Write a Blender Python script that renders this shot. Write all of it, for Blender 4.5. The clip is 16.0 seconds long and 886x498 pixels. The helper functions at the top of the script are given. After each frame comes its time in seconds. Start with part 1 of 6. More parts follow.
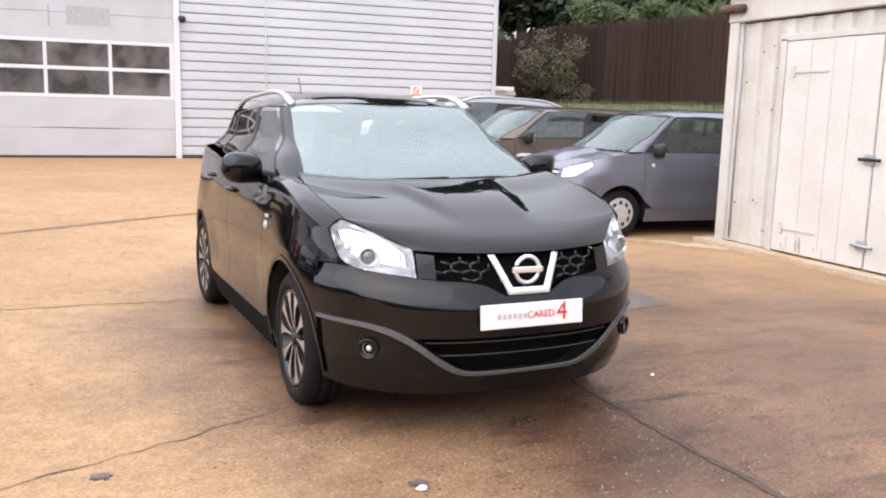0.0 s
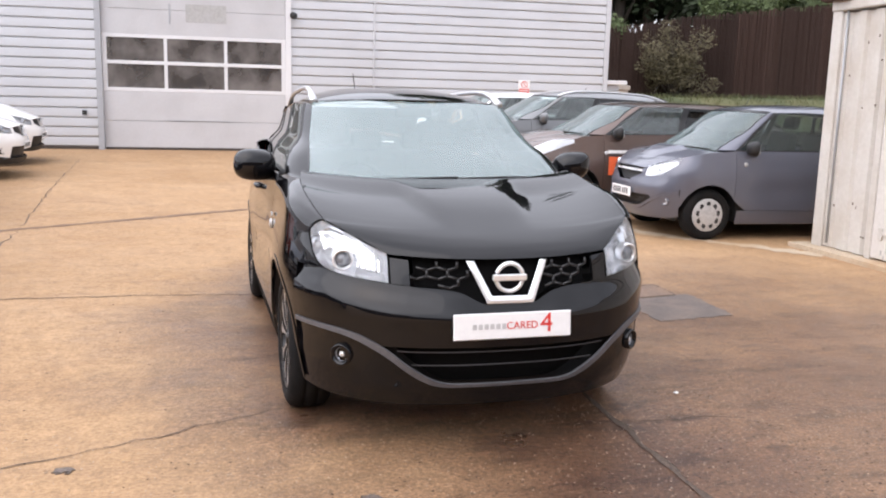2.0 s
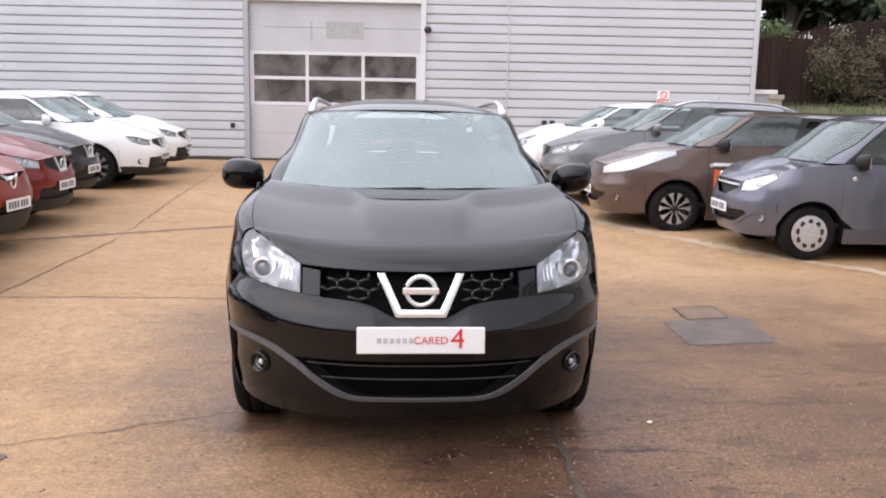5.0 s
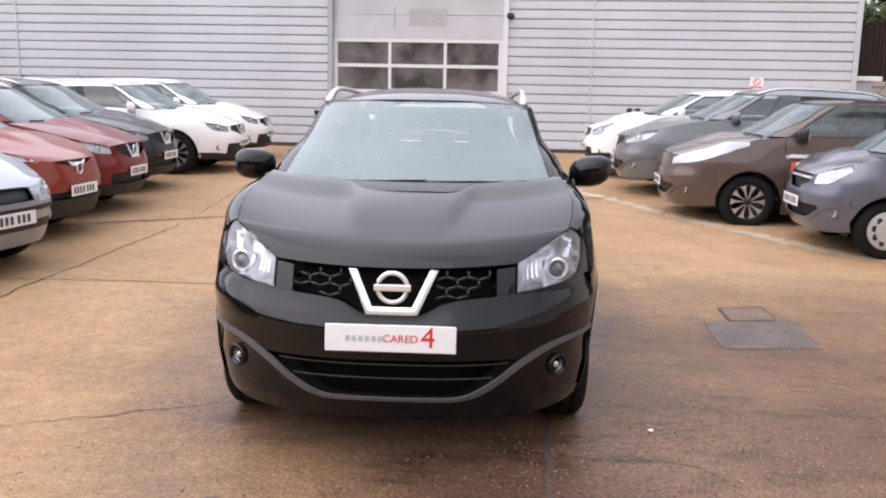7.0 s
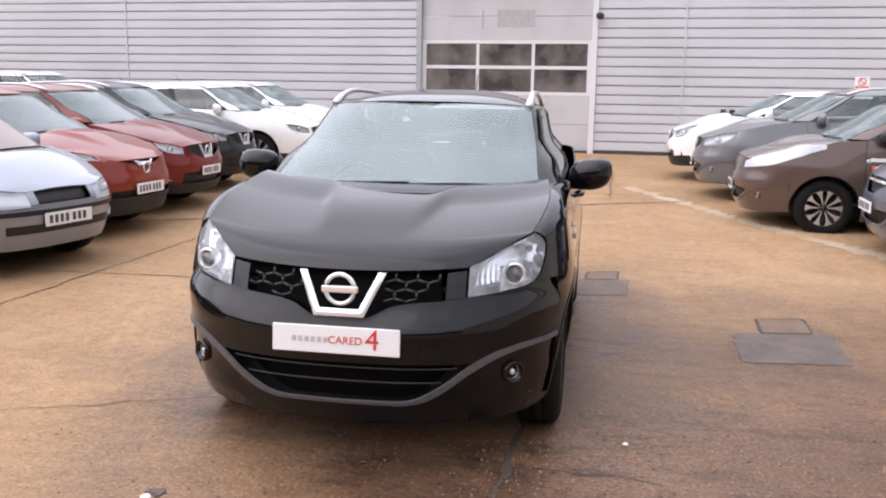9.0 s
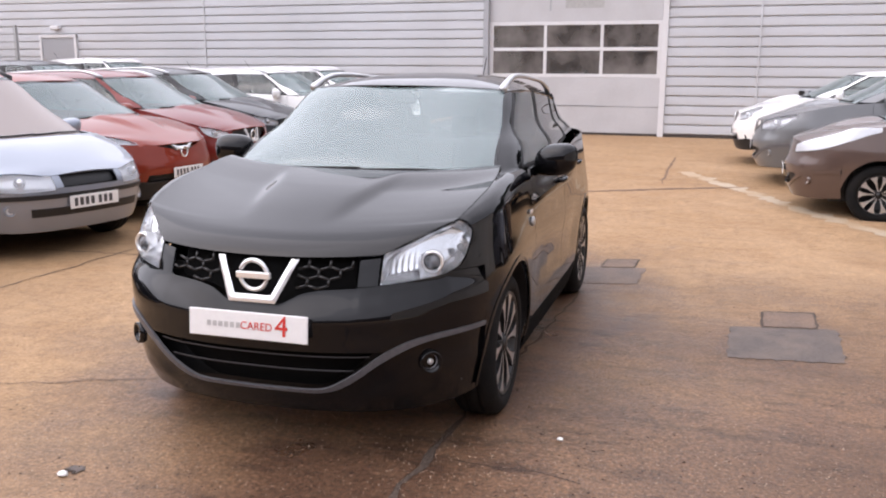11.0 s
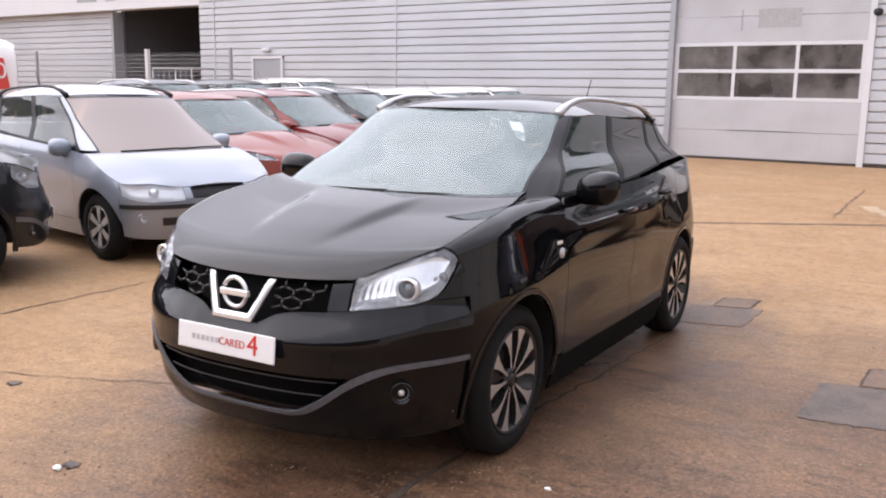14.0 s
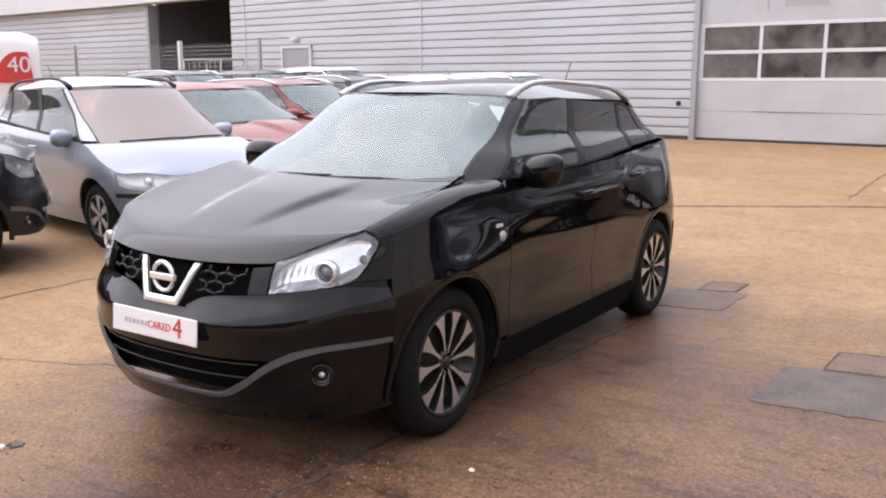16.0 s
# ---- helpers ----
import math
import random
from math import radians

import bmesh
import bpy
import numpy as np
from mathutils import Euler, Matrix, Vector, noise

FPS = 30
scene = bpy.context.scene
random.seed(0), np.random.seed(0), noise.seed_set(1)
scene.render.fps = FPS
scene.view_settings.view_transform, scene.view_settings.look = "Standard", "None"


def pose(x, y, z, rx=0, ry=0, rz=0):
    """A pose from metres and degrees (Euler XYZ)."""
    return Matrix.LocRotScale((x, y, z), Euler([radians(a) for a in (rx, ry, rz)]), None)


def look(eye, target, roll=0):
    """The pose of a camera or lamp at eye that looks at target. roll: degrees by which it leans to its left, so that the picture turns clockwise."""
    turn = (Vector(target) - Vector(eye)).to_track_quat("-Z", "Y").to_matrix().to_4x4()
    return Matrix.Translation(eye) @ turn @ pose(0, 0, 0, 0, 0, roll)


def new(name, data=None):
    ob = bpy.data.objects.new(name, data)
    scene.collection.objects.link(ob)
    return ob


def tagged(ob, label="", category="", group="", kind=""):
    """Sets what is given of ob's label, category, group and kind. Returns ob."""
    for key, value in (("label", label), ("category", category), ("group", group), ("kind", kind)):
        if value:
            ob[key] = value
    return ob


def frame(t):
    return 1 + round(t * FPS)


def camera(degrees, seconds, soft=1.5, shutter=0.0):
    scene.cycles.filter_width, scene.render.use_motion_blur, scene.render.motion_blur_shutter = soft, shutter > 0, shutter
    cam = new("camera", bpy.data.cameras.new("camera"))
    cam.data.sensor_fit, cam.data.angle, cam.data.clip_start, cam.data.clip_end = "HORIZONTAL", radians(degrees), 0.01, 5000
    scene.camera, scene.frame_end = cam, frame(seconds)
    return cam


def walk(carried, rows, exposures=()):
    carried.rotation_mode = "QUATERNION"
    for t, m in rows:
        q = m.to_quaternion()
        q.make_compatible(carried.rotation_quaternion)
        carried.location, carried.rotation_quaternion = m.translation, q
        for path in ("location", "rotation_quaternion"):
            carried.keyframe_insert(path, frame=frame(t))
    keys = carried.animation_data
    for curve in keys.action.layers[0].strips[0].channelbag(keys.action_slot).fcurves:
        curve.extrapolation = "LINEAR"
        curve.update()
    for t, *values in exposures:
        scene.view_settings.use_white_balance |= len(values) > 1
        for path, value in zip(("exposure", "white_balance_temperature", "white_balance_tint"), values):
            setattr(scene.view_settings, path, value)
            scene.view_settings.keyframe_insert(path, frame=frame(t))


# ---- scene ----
cam = camera(53.5, 16.0, soft=2.0)
PATH = [
    (0, (0.012, 0.17, 1.488), (0.732, 2.009, 1.171), 1.5),
    (0.5, (0.235, 0.074, 1.511), (0.836, 1.955, 1.195), 1.0),
    (1, (0.389, 0.027, 1.507), (0.91, 1.93, 1.182), 0.4),
    (1.5, (0.55, 0.102, 1.5), (1.047, 2.011, 1.171), 1.3),
    (2, (0.71, 0.156, 1.521), (1.142, 2.079, 1.183), 1.5),
    (2.5, (0.924, 0.117, 1.521), (1.282, 2.057, 1.191), 1.0),
    (3, (1.173, 0.048, 1.534), (1.429, 2.007, 1.222), 1.2),
    (3.5, (1.321, 0.082, 1.521), (1.532, 2.046, 1.205), 0.5),
    (3.7, (1.397, 0.123, 1.513), (1.598, 2.088, 1.199), 0.6),
    (5.8, (2.019, 0.111, 1.538), (1.971, 2.083, 1.21), 0.9),
    (6, (2.067, 0.134, 1.531), (2.011, 2.106, 1.2), 0.9),
    (6.5, (2.207, 0.227, 1.548), (2.076, 2.193, 1.205), 1.7),
    (7, (2.335, 0.263, 1.557), (2.137, 2.222, 1.204), 1.1),
    (7.5, (2.558, 0.251, 1.566), (2.27, 2.198, 1.21), 0.9),
    (8, (2.747, 0.227, 1.577), (2.366, 2.16, 1.231), 1.5),
    (8.5, (2.848, 0.298, 1.559), (2.43, 2.222, 1.211), 0.8),
    (9, (2.978, 0.415, 1.566), (2.526, 2.331, 1.212), 0.9),
    (9.5, (3.089, 0.486, 1.567), (2.614, 2.394, 1.2), 0.9),
    (9.7, (3.175, 0.488, 1.565), (2.686, 2.392, 1.198), 0.9),
    (11.8, (3.867, 0.846, 1.583), (3.125, 2.659, 1.18), 0.1),
    (12, (3.917, 0.873, 1.581), (3.162, 2.681, 1.18), 0.1),
    (12.5, (4.143, 0.929, 1.595), (3.278, 2.689, 1.199), 0.0),
    (13, (4.314, 0.984, 1.599), (3.349, 2.694, 1.218), 0.5),
    (13.5, (4.375, 1.086, 1.585), (3.356, 2.765, 1.206), 0.2),
    (14, (4.419, 1.227, 1.594), (3.33, 2.867, 1.241), 0.9),
    (14.5, (4.559, 1.273, 1.587), (3.432, 2.888, 1.239), 0.7),
    (15, (4.725, 1.338, 1.595), (3.559, 2.924, 1.242), 1.3),
    (15.5, (4.839, 1.4, 1.593), (3.653, 2.969, 1.229), 1.2),
    (16, (4.847, 1.5, 1.584), (3.675, 3.075, 1.202), -0.1),
]
walk(cam, [(t, look(eye, target, roll)) for t, eye, target, roll in PATH],
     [(0, 0.89, 6500, 16), (1.5, 0.75, 6500, 16), (3.0, 0.72, 6500, 16.5), (4.5, 0.60, 6500, 17.5), (7, 0.53, 6500, 18.5), (12, 0.50, 6550, 20), (16, 0.53, 6550, 19.5)])

# ---- world, sun, exposure ----
world = bpy.data.worlds.new("overcast_sky")
scene.world = world
world.use_nodes = True
wn = world.node_tree.nodes
sky = wn.new("ShaderNodeTexSky")
sky.sky_type, sky.sun_disc = "NISHITA", False
sky.sun_elevation, sky.sun_rotation = radians(54), radians(240)
sky.air_density, sky.dust_density, sky.ozone_density = 1.0, 4.0, 0.6
haze = wn.new("ShaderNodeMixRGB")
haze.inputs["Fac"].default_value = 0.8
# cloud cover: brighter overhead than at the horizon, with soft lumps
wl = world.node_tree.links
wco, wsep, wmap, wcloud, wmul = (wn.new("ShaderNode" + k) for k in ("TexCoord", "SeparateXYZ", "MapRange", "TexNoise", "MixRGB"))
wl.new(wco.outputs["Generated"], wsep.inputs["Vector"])
wl.new(wsep.outputs["Z"], wmap.inputs["Value"])
wmap.inputs["To Min"].default_value, wmap.inputs["To Max"].default_value = 8.6, 13.4
wl.new(wco.outputs["Generated"], wcloud.inputs["Vector"])
wcloud.inputs["Scale"].default_value, wcloud.inputs["Detail"].default_value = 2.2, 6
wlump = wn.new("ShaderNodeMapRange")
wlump.inputs["From Min"].default_value, wlump.inputs["From Max"].default_value = 0.35, 0.65
wlump.inputs["To Min"].default_value, wlump.inputs["To Max"].default_value = 0.8, 1.15
wl.new(wcloud.outputs["Fac"], wlump.inputs["Value"])
wprod = wn.new("ShaderNodeMath")
wprod.operation = "MULTIPLY"
wl.new(wmap.outputs["Result"], wprod.inputs[0])
wl.new(wlump.outputs["Result"], wprod.inputs[1])
# the cloud is thinner, so brighter, on the sun's side
wside, wprod2 = wn.new("ShaderNodeMapRange"), wn.new("ShaderNodeMath")
wside.inputs["From Min"].default_value, wside.inputs["From Max"].default_value = -1, 1
wside.inputs["To Min"].default_value, wside.inputs["To Max"].default_value = 1.6, 0.63
wprod2.operation = "MULTIPLY"
wl.new(wsep.outputs["X"], wside.inputs["Value"])
wl.new(wprod.outputs["Value"], wprod2.inputs[0])
wl.new(wside.outputs["Result"], wprod2.inputs[1])
wmul.blend_type = "MULTIPLY"
wmul.inputs["Fac"].default_value = 1
wmul.inputs["Color1"].default_value = (0.94, 0.985, 1.05, 1)
wl.new(wprod2.outputs["Value"], wmul.inputs["Color2"])
wl.new(wmul.outputs["Color"], haze.inputs["Color2"])
world.node_tree.links.new(sky.outputs["Color"], haze.inputs["Color1"])
world.node_tree.links.new(haze.outputs["Color"], wn["Background"].inputs["Color"])
wn["Background"].inputs["Strength"].default_value = 0.12
sun = new("sun", bpy.data.lights.new("sun", "SUN"))
sun.data.energy, sun.data.angle, sun.data.color = 0.6, radians(80), (1.0, 0.95, 0.88)
sun.matrix_world = look((-14, -8, 22), (0, 0, 0))


# ---- materials ----
def material(name, colour, rough=0.5, metal=0.0, vary=0.15, grain=8.0, bump=0.0, bump_scale=60.0, coat=0.0, dirt=None, dirt_amount=0.0, dirt_scale=1.5, rand=0.0):
    """A surface with variation at two scales, relief and stains."""
    m = bpy.data.materials.new(name)
    m.use_nodes = True
    nodes, links = m.node_tree.nodes, m.node_tree.links
    b = nodes["Principled BSDF"]
    b.inputs["Roughness"].default_value, b.inputs["Metallic"].default_value = rough, metal
    b.inputs["Coat Weight"].default_value, b.inputs["Coat Roughness"].default_value = coat, 0.03
    co = nodes.new("ShaderNodeTexCoord")
    fine, big = nodes.new("ShaderNodeTexNoise"), nodes.new("ShaderNodeTexNoise")
    for n, s, d in ((fine, grain * 6, 6), (big, dirt_scale, 5)):
        n.inputs["Scale"].default_value, n.inputs["Detail"].default_value = s, d
        links.new(co.outputs["Object"], n.inputs["Vector"])
    ramp = nodes.new("ShaderNodeValToRGB")
    c = Vector(colour)
    ramp.color_ramp.elements[0].position, ramp.color_ramp.elements[1].position = 0.3, 0.7
    ramp.color_ramp.elements[0].color = (*(c * (1 - vary)), 1)
    ramp.color_ramp.elements[1].color = (*[min(1, v) for v in c * (1 + vary)], 1)
    links.new(fine.outputs["Fac"], ramp.inputs["Fac"])
    mix = nodes.new("ShaderNodeMixRGB")
    mix.inputs["Color2"].default_value = (*(dirt or tuple(c * 0.6)), 1)
    mask = nodes.new("ShaderNodeMapRange")
    mask.inputs["From Min"].default_value, mask.inputs["From Max"].default_value = 0.42, 0.72
    mask.inputs["To Max"].default_value = dirt_amount
    links.new(big.outputs["Fac"], mask.inputs["Value"])
    links.new(mask.outputs["Result"], mix.inputs["Fac"])
    links.new(ramp.outputs["Color"], mix.inputs["Color1"])
    out = mix
    if rand:
        info, hsv = nodes.new("ShaderNodeObjectInfo"), nodes.new("ShaderNodeHueSaturation")
        r = nodes.new("ShaderNodeMapRange")
        r.inputs["To Min"].default_value, r.inputs["To Max"].default_value = 1 - rand, 1 + rand
        links.new(info.outputs["Random"], r.inputs["Value"])
        links.new(r.outputs["Result"], hsv.inputs["Value"])
        links.new(mix.outputs["Color"], hsv.inputs["Color"])
        out = hsv
    links.new(out.outputs["Color"], b.inputs["Base Color"])
    if bump:
        bn, nz = nodes.new("ShaderNodeBump"), nodes.new("ShaderNodeTexNoise")
        nz.inputs["Scale"].default_value, nz.inputs["Detail"].default_value = bump_scale, 8
        bn.inputs["Strength"].default_value, bn.inputs["Distance"].default_value = bump, 0.01
        links.new(co.outputs["Object"], nz.inputs["Vector"])
        links.new(nz.outputs["Fac"], bn.inputs["Height"])
        links.new(bn.outputs["Normal"], b.inputs["Normal"])
    return m


def glass(name, tint, gloss=1.0, ior=1.5, film_sheen=0.0, sheen_colour=(.62, .74, .75), mottle=0.0):
    """Thin pane: tinted see-through, with mirror gloss by Fresnel; a diffuse veil adds damp and dust, and paints in
    pale reflection.
    """
    m = bpy.data.materials.new(name)
    m.use_nodes = True
    nodes, links = m.node_tree.nodes, m.node_tree.links
    nodes.remove(nodes["Principled BSDF"])
    t, g, mix, f = (nodes.new("ShaderNode" + k) for k in ("BsdfTransparent", "BsdfGlossy", "MixShader", "Fresnel"))
    t.inputs["Color"].default_value = (*tint, 1)
    g.inputs["Roughness"].default_value = 0.02
    g.inputs["Color"].default_value = (gloss, gloss, gloss, 1)
    f.inputs["IOR"].default_value = ior
    links.new(f.outputs["Fac"], mix.inputs["Fac"])
    links.new(t.outputs["BSDF"], mix.inputs[1])
    links.new(g.outputs["BSDF"], mix.inputs[2])
    out = mix
    if film_sheen:
        d, out = nodes.new("ShaderNodeBsdfDiffuse"), nodes.new("ShaderNodeMixShader")
        d.inputs["Color"].default_value = (*sheen_colour, 1)
        out.inputs["Fac"].default_value = film_sheen
        if mottle:
            co, nz, mr = (nodes.new("ShaderNode" + k) for k in ("TexCoord", "TexNoise", "MapRange"))
            nz.inputs["Scale"].default_value, nz.inputs["Detail"].default_value = 1.6, 5
            for k, x in zip(("From Min", "From Max", "To Min", "To Max"), (.35, .65, film_sheen - mottle, film_sheen + mottle)):
                mr.inputs[k].default_value = x
            links.new(co.outputs["Object"], nz.inputs["Vector"])
            links.new(nz.outputs["Fac"], mr.inputs["Value"])
            links.new(mr.outputs["Result"], out.inputs["Fac"])
        links.new(mix.outputs["Shader"], out.inputs[1])
        links.new(d.outputs["BSDF"], out.inputs[2])
    links.new(out.outputs["Shader"], nodes["Material Output"].inputs["Surface"])
    return m


def paint(name, colour, flake=0.05, metal=0.0, rough=0.35):
    m = material(name, colour, rough, metal, flake, 60, coat=1.0, dirt_amount=0.12, dirt_scale=3)
    m.node_tree.nodes["Principled BSDF"].inputs["Specular IOR Level"].default_value = 0.1
    return m


BLACK = paint("black_paint", (0.004, 0.004, 0.005), rough=0.25)
BLACK.node_tree.nodes["Principled BSDF"].inputs["Coat IOR"].default_value = 1.43
BLACK.node_tree.nodes["Principled BSDF"].inputs["Specular IOR Level"].default_value = 0.0
GREY = paint("grey_metallic_paint", (0.128, 0.133, 0.165), metal=0.35)
BROWN = paint("bronze_brown_paint", (0.115, 0.080, 0.068), metal=0.35)
SLATE = paint("slate_grey_paint", (0.165, 0.17, 0.175), metal=0.35)
WHITE = paint("white_paint", (0.86, 0.86, 0.85))
SILVER = paint("silver_paint", (0.29, 0.32, 0.375), metal=0.45)
RED = paint("magnetic_red_paint", (0.16, 0.014, 0.010), metal=0.1)
ORANGE = paint("orange_red_paint", (0.22, 0.030, 0.014), metal=0.1)
CHARCOAL = paint("dark_grey_paint", (0.013, 0.014, 0.017), metal=0.1)
for duller in (RED, ORANGE, CHARCOAL):
    duller.node_tree.nodes["Principled BSDF"].inputs["Coat Weight"].default_value = 0.65
TRIM = material("black_plastic", (0.012, 0.012, 0.013), 0.55, bump=0.15, bump_scale=300)
STRIP = material("satin_grey_trim", (0.11, 0.11, 0.12), 0.42, 0.2)
BARM = material("dark_satin_bar", (0.05, 0.05, 0.055), 0.4)
RUBBER = material("tyre_rubber", (0.006, 0.006, 0.0065), 0.85, bump=0.3, bump_scale=90, dirt=(0.05, 0.036, 0.026), dirt_amount=0.15, dirt_scale=6)
RUBBER.node_tree.nodes["Principled BSDF"].inputs["Specular IOR Level"].default_value = 0.25
ALLOY = material("machined_alloy", (0.62, 0.62, 0.63), 0.3, 0.85, 0.05)
RIMBLACK = material("gloss_black_rim", (0.015, 0.015, 0.016), 0.3)
STEEL = material("silver_wheel_trim", (0.5, 0.5, 0.5), 0.4, 0.4)
CHROME = material("chrome", (0.86, 0.87, 0.88), 0.2, 0.6, 0.02)
REFLECTOR = material("lamp_reflector", (0.92, 0.93, 0.95), 0.3, 0.3, 0.04)
BRIGHT_LAMP = material("chrome_lamp_bowl", (0.9, 0.91, 0.93), 0.16, 0.85, 0.05)
DULL_LAMP = material("dull_lamp_reflector", (0.6, 0.61, 0.63), 0.3, 0.4, 0.1)
# pink veil: the cream reflection in this windscreen is painted in
WARM_SCREEN = glass("warm_windscreen", (0.8, 0.72, 0.66), 1.0, 1.6, 0.34, (.82, .70, .66))
AMBER = material("amber_lamp", (0.75, 0.25, 0.03), 0.2)
REDLAMP = material("red_tail_lamp", (0.45, 0.01, 0.01), 0.15, coat=1)
# veil strength differs by car row: reflected sky painted into the glass
GLASS = glass("windscreen_glass", (0.62, 0.73, 0.72), 1.0, 1.95, 0.21, (.58, .75, .75))
DIM_GLASS = glass("dim_windscreen", (0.62, 0.72, 0.7), 1.0, 1.6, 0.2, (.55, .7, .7))
CLEAR_GLASS = glass("clear_windscreen", (0.7, 0.76, 0.74), 1.0, 1.55, 0.14, (.55, .7, .7))
SIDEGLASS = glass("side_glass", (0.55, 0.62, 0.61), 1.0, 1.7, 0.06, (.5, .62, .6))
TINT = glass("privacy_glass", (0.07, 0.075, 0.075), 1.0, 1.5)
LENS = glass("lamp_lens", (0.93, 0.94, 0.95), 1.0, 1.45)
# blacker copy of TRIM: recess and under-car shade put into the colour
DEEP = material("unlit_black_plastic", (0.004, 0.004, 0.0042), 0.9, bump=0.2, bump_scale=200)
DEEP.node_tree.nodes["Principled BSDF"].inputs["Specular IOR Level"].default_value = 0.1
PROJECTOR = material("projector_glass", (0.20, 0.21, 0.23), 0.08, 0.3, 0.1)
FRIT = material("windscreen_frit", (0.008, 0.008, 0.009), 0.25)
CLOTH = material("seat_cloth", (0.03, 0.03, 0.032), 0.9, bump=0.3, bump_scale=200)
CREAM = material("cream_cloth", (0.45, 0.36, 0.29), 0.9, bump=0.3, bump_scale=200)
DASH = material("dashboard_plastic", (0.02, 0.02, 0.021), 0.6, bump=0.1, bump_scale=400)
PLATE = material("plate_white", (0.8, 0.8, 0.8), 0.3, 0, 0.02)
PLATE_RED = material("plate_red_print", (0.62, 0.04, 0.03), 0.4)
PLATE_GREY = material("plate_grey_print", (0.5, 0.5, 0.5), 0.4)
PLATE_DARK = material("plate_black_print", (0.07, 0.07, 0.075), 0.5)
BLUE = material("plate_blue_band", (0.02, 0.06, 0.3), 0.4)


# ---- building blocks ----
def grid_faces(na, nb, flip=False, base=0):
    f = []
    for i in range(na):
        for j in range(nb):
            k = base + i * (nb + 1) + j
            q = (k, k + nb + 1, k + nb + 2, k + 1)
            f.append(q[::-1] if flip else q)
    return f


def put(name, verts, faces, mat, parent=None, label="", smooth=True):
    me = bpy.data.meshes.new(name)
    me.from_pydata([tuple(v) for v in verts], [], faces)
    for m in (mat if isinstance(mat, (list, tuple)) else [mat]):
        me.materials.append(m)
    if smooth:
        me.polygons.foreach_set("use_smooth", [True] * len(me.polygons))
    me.update()
    ob = new(name, me)
    if parent is not None:
        ob.parent = parent
    if label:
        ob["label"] = label
    return ob


def part(name, bm, mat, parent=None, label="", smooth=False):
    me = bpy.data.meshes.new(name)
    bm.to_mesh(me)
    bm.free()
    for m in (mat if isinstance(mat, (list, tuple)) else [mat]):
        me.materials.append(m)
    if smooth:
        me.polygons.foreach_set("use_smooth", [True] * len(me.polygons))
    ob = new(name, me)
    if parent is not None:
        ob.parent = parent
    if label:
        ob["label"] = label
    return ob


def sheet(name, fn, na, nb, mat, parent=None, label="", depth=0.012, out=None):
    """A panel: the surface fn(a, b), a and b from 0 to 1, with edges turned in by depth. out: a way that the front faces."""
    P = np.array([[fn(i / na, j / nb) for j in range(nb + 1)] for i in range(na + 1)], float)
    du, dv = np.gradient(P, axis=0), np.gradient(P, axis=1)
    N = np.cross(du, dv)
    N /= np.linalg.norm(N, axis=2, keepdims=True) + 1e-12
    flip = False
    if out is not None:
        flip = float((N.mean((0, 1)) * np.array(out)).sum()) < 0
    if flip:
        N = -N
    verts = P.reshape(-1, 3).tolist()
    faces = grid_faces(na, nb, flip)
    if depth:
        ring = [(i, 0) for i in range(na)] + [(na, j) for j in range(nb)] + [(i, nb) for i in range(na, 0, -1)] + [(0, j) for j in range(nb, 0, -1)]
        base, n = len(verts), len(ring)
        for i, j in ring:
            verts.append(P[i, j].tolist())
        for i, j in ring:
            verts.append((P[i, j] - N[i, j] * depth).tolist())
        for k in range(n):
            q = (base + k, base + (k + 1) % n, base + n + (k + 1) % n, base + n + k)
            faces.append(q if flip else q[::-1])
    return put(name, verts, faces, mat, parent, label)


def box(bm, x0, x1, y0, y1, z0, z1, bevel=0.0, seg=2):
    r = bmesh.ops.create_cube(bm, size=1, matrix=Matrix.Translation(((x0 + x1) / 2, (y0 + y1) / 2, (z0 + z1) / 2)) @ Matrix.Diagonal((x1 - x0, y1 - y0, z1 - z0, 1)))
    if bevel:
        vs = set(r["verts"])
        bmesh.ops.bevel(bm, geom=[e for e in bm.edges if e.verts[0] in vs and e.verts[1] in vs], offset=bevel, segments=seg, affect="EDGES", profile=0.5)
    return bm


def lathe(profile, n=40, axis="x"):
    """Verts and faces of a profile of (offset along axis, radius) turned round the axis."""
    verts, faces = [], []
    for k in range(n):
        a = 2 * math.pi * k / n
        for o, r in profile:
            verts.append((o, r * math.cos(a), r * math.sin(a)))
    m = len(profile)
    for k in range(n):
        for j in range(m - 1):
            faces.append((k * m + j, k * m + j + 1, ((k + 1) % n) * m + j + 1, ((k + 1) % n) * m + j))
    return verts, faces


def tube(points, radius, n=8):
    """Verts and faces of a round bar along points; radius may be a list."""
    pts = [Vector(p) for p in points]
    rr = radius if isinstance(radius, (list, tuple)) else [radius] * len(pts)
    verts, faces = [], []
    for i, p in enumerate(pts):
        d = (pts[min(i + 1, len(pts) - 1)] - pts[max(i - 1, 0)]).normalized()
        s = d.orthogonal().normalized() if abs(d.z) > 0.95 else d.cross(Vector((0, 0, 1))).normalized()
        t = d.cross(s)
        for k in range(n):
            a = 2 * math.pi * k / n
            verts.append(p + (s * math.cos(a) + t * math.sin(a)) * rr[i])
    for i in range(len(pts) - 1):
        for k in range(n):
            faces.append((i * n + k, i * n + (k + 1) % n, (i + 1) * n + (k + 1) % n, (i + 1) * n + k))
    faces.append(tuple(range(n))[::-1])
    faces.append(tuple(range((len(pts) - 1) * n, len(pts) * n)))
    return verts, faces


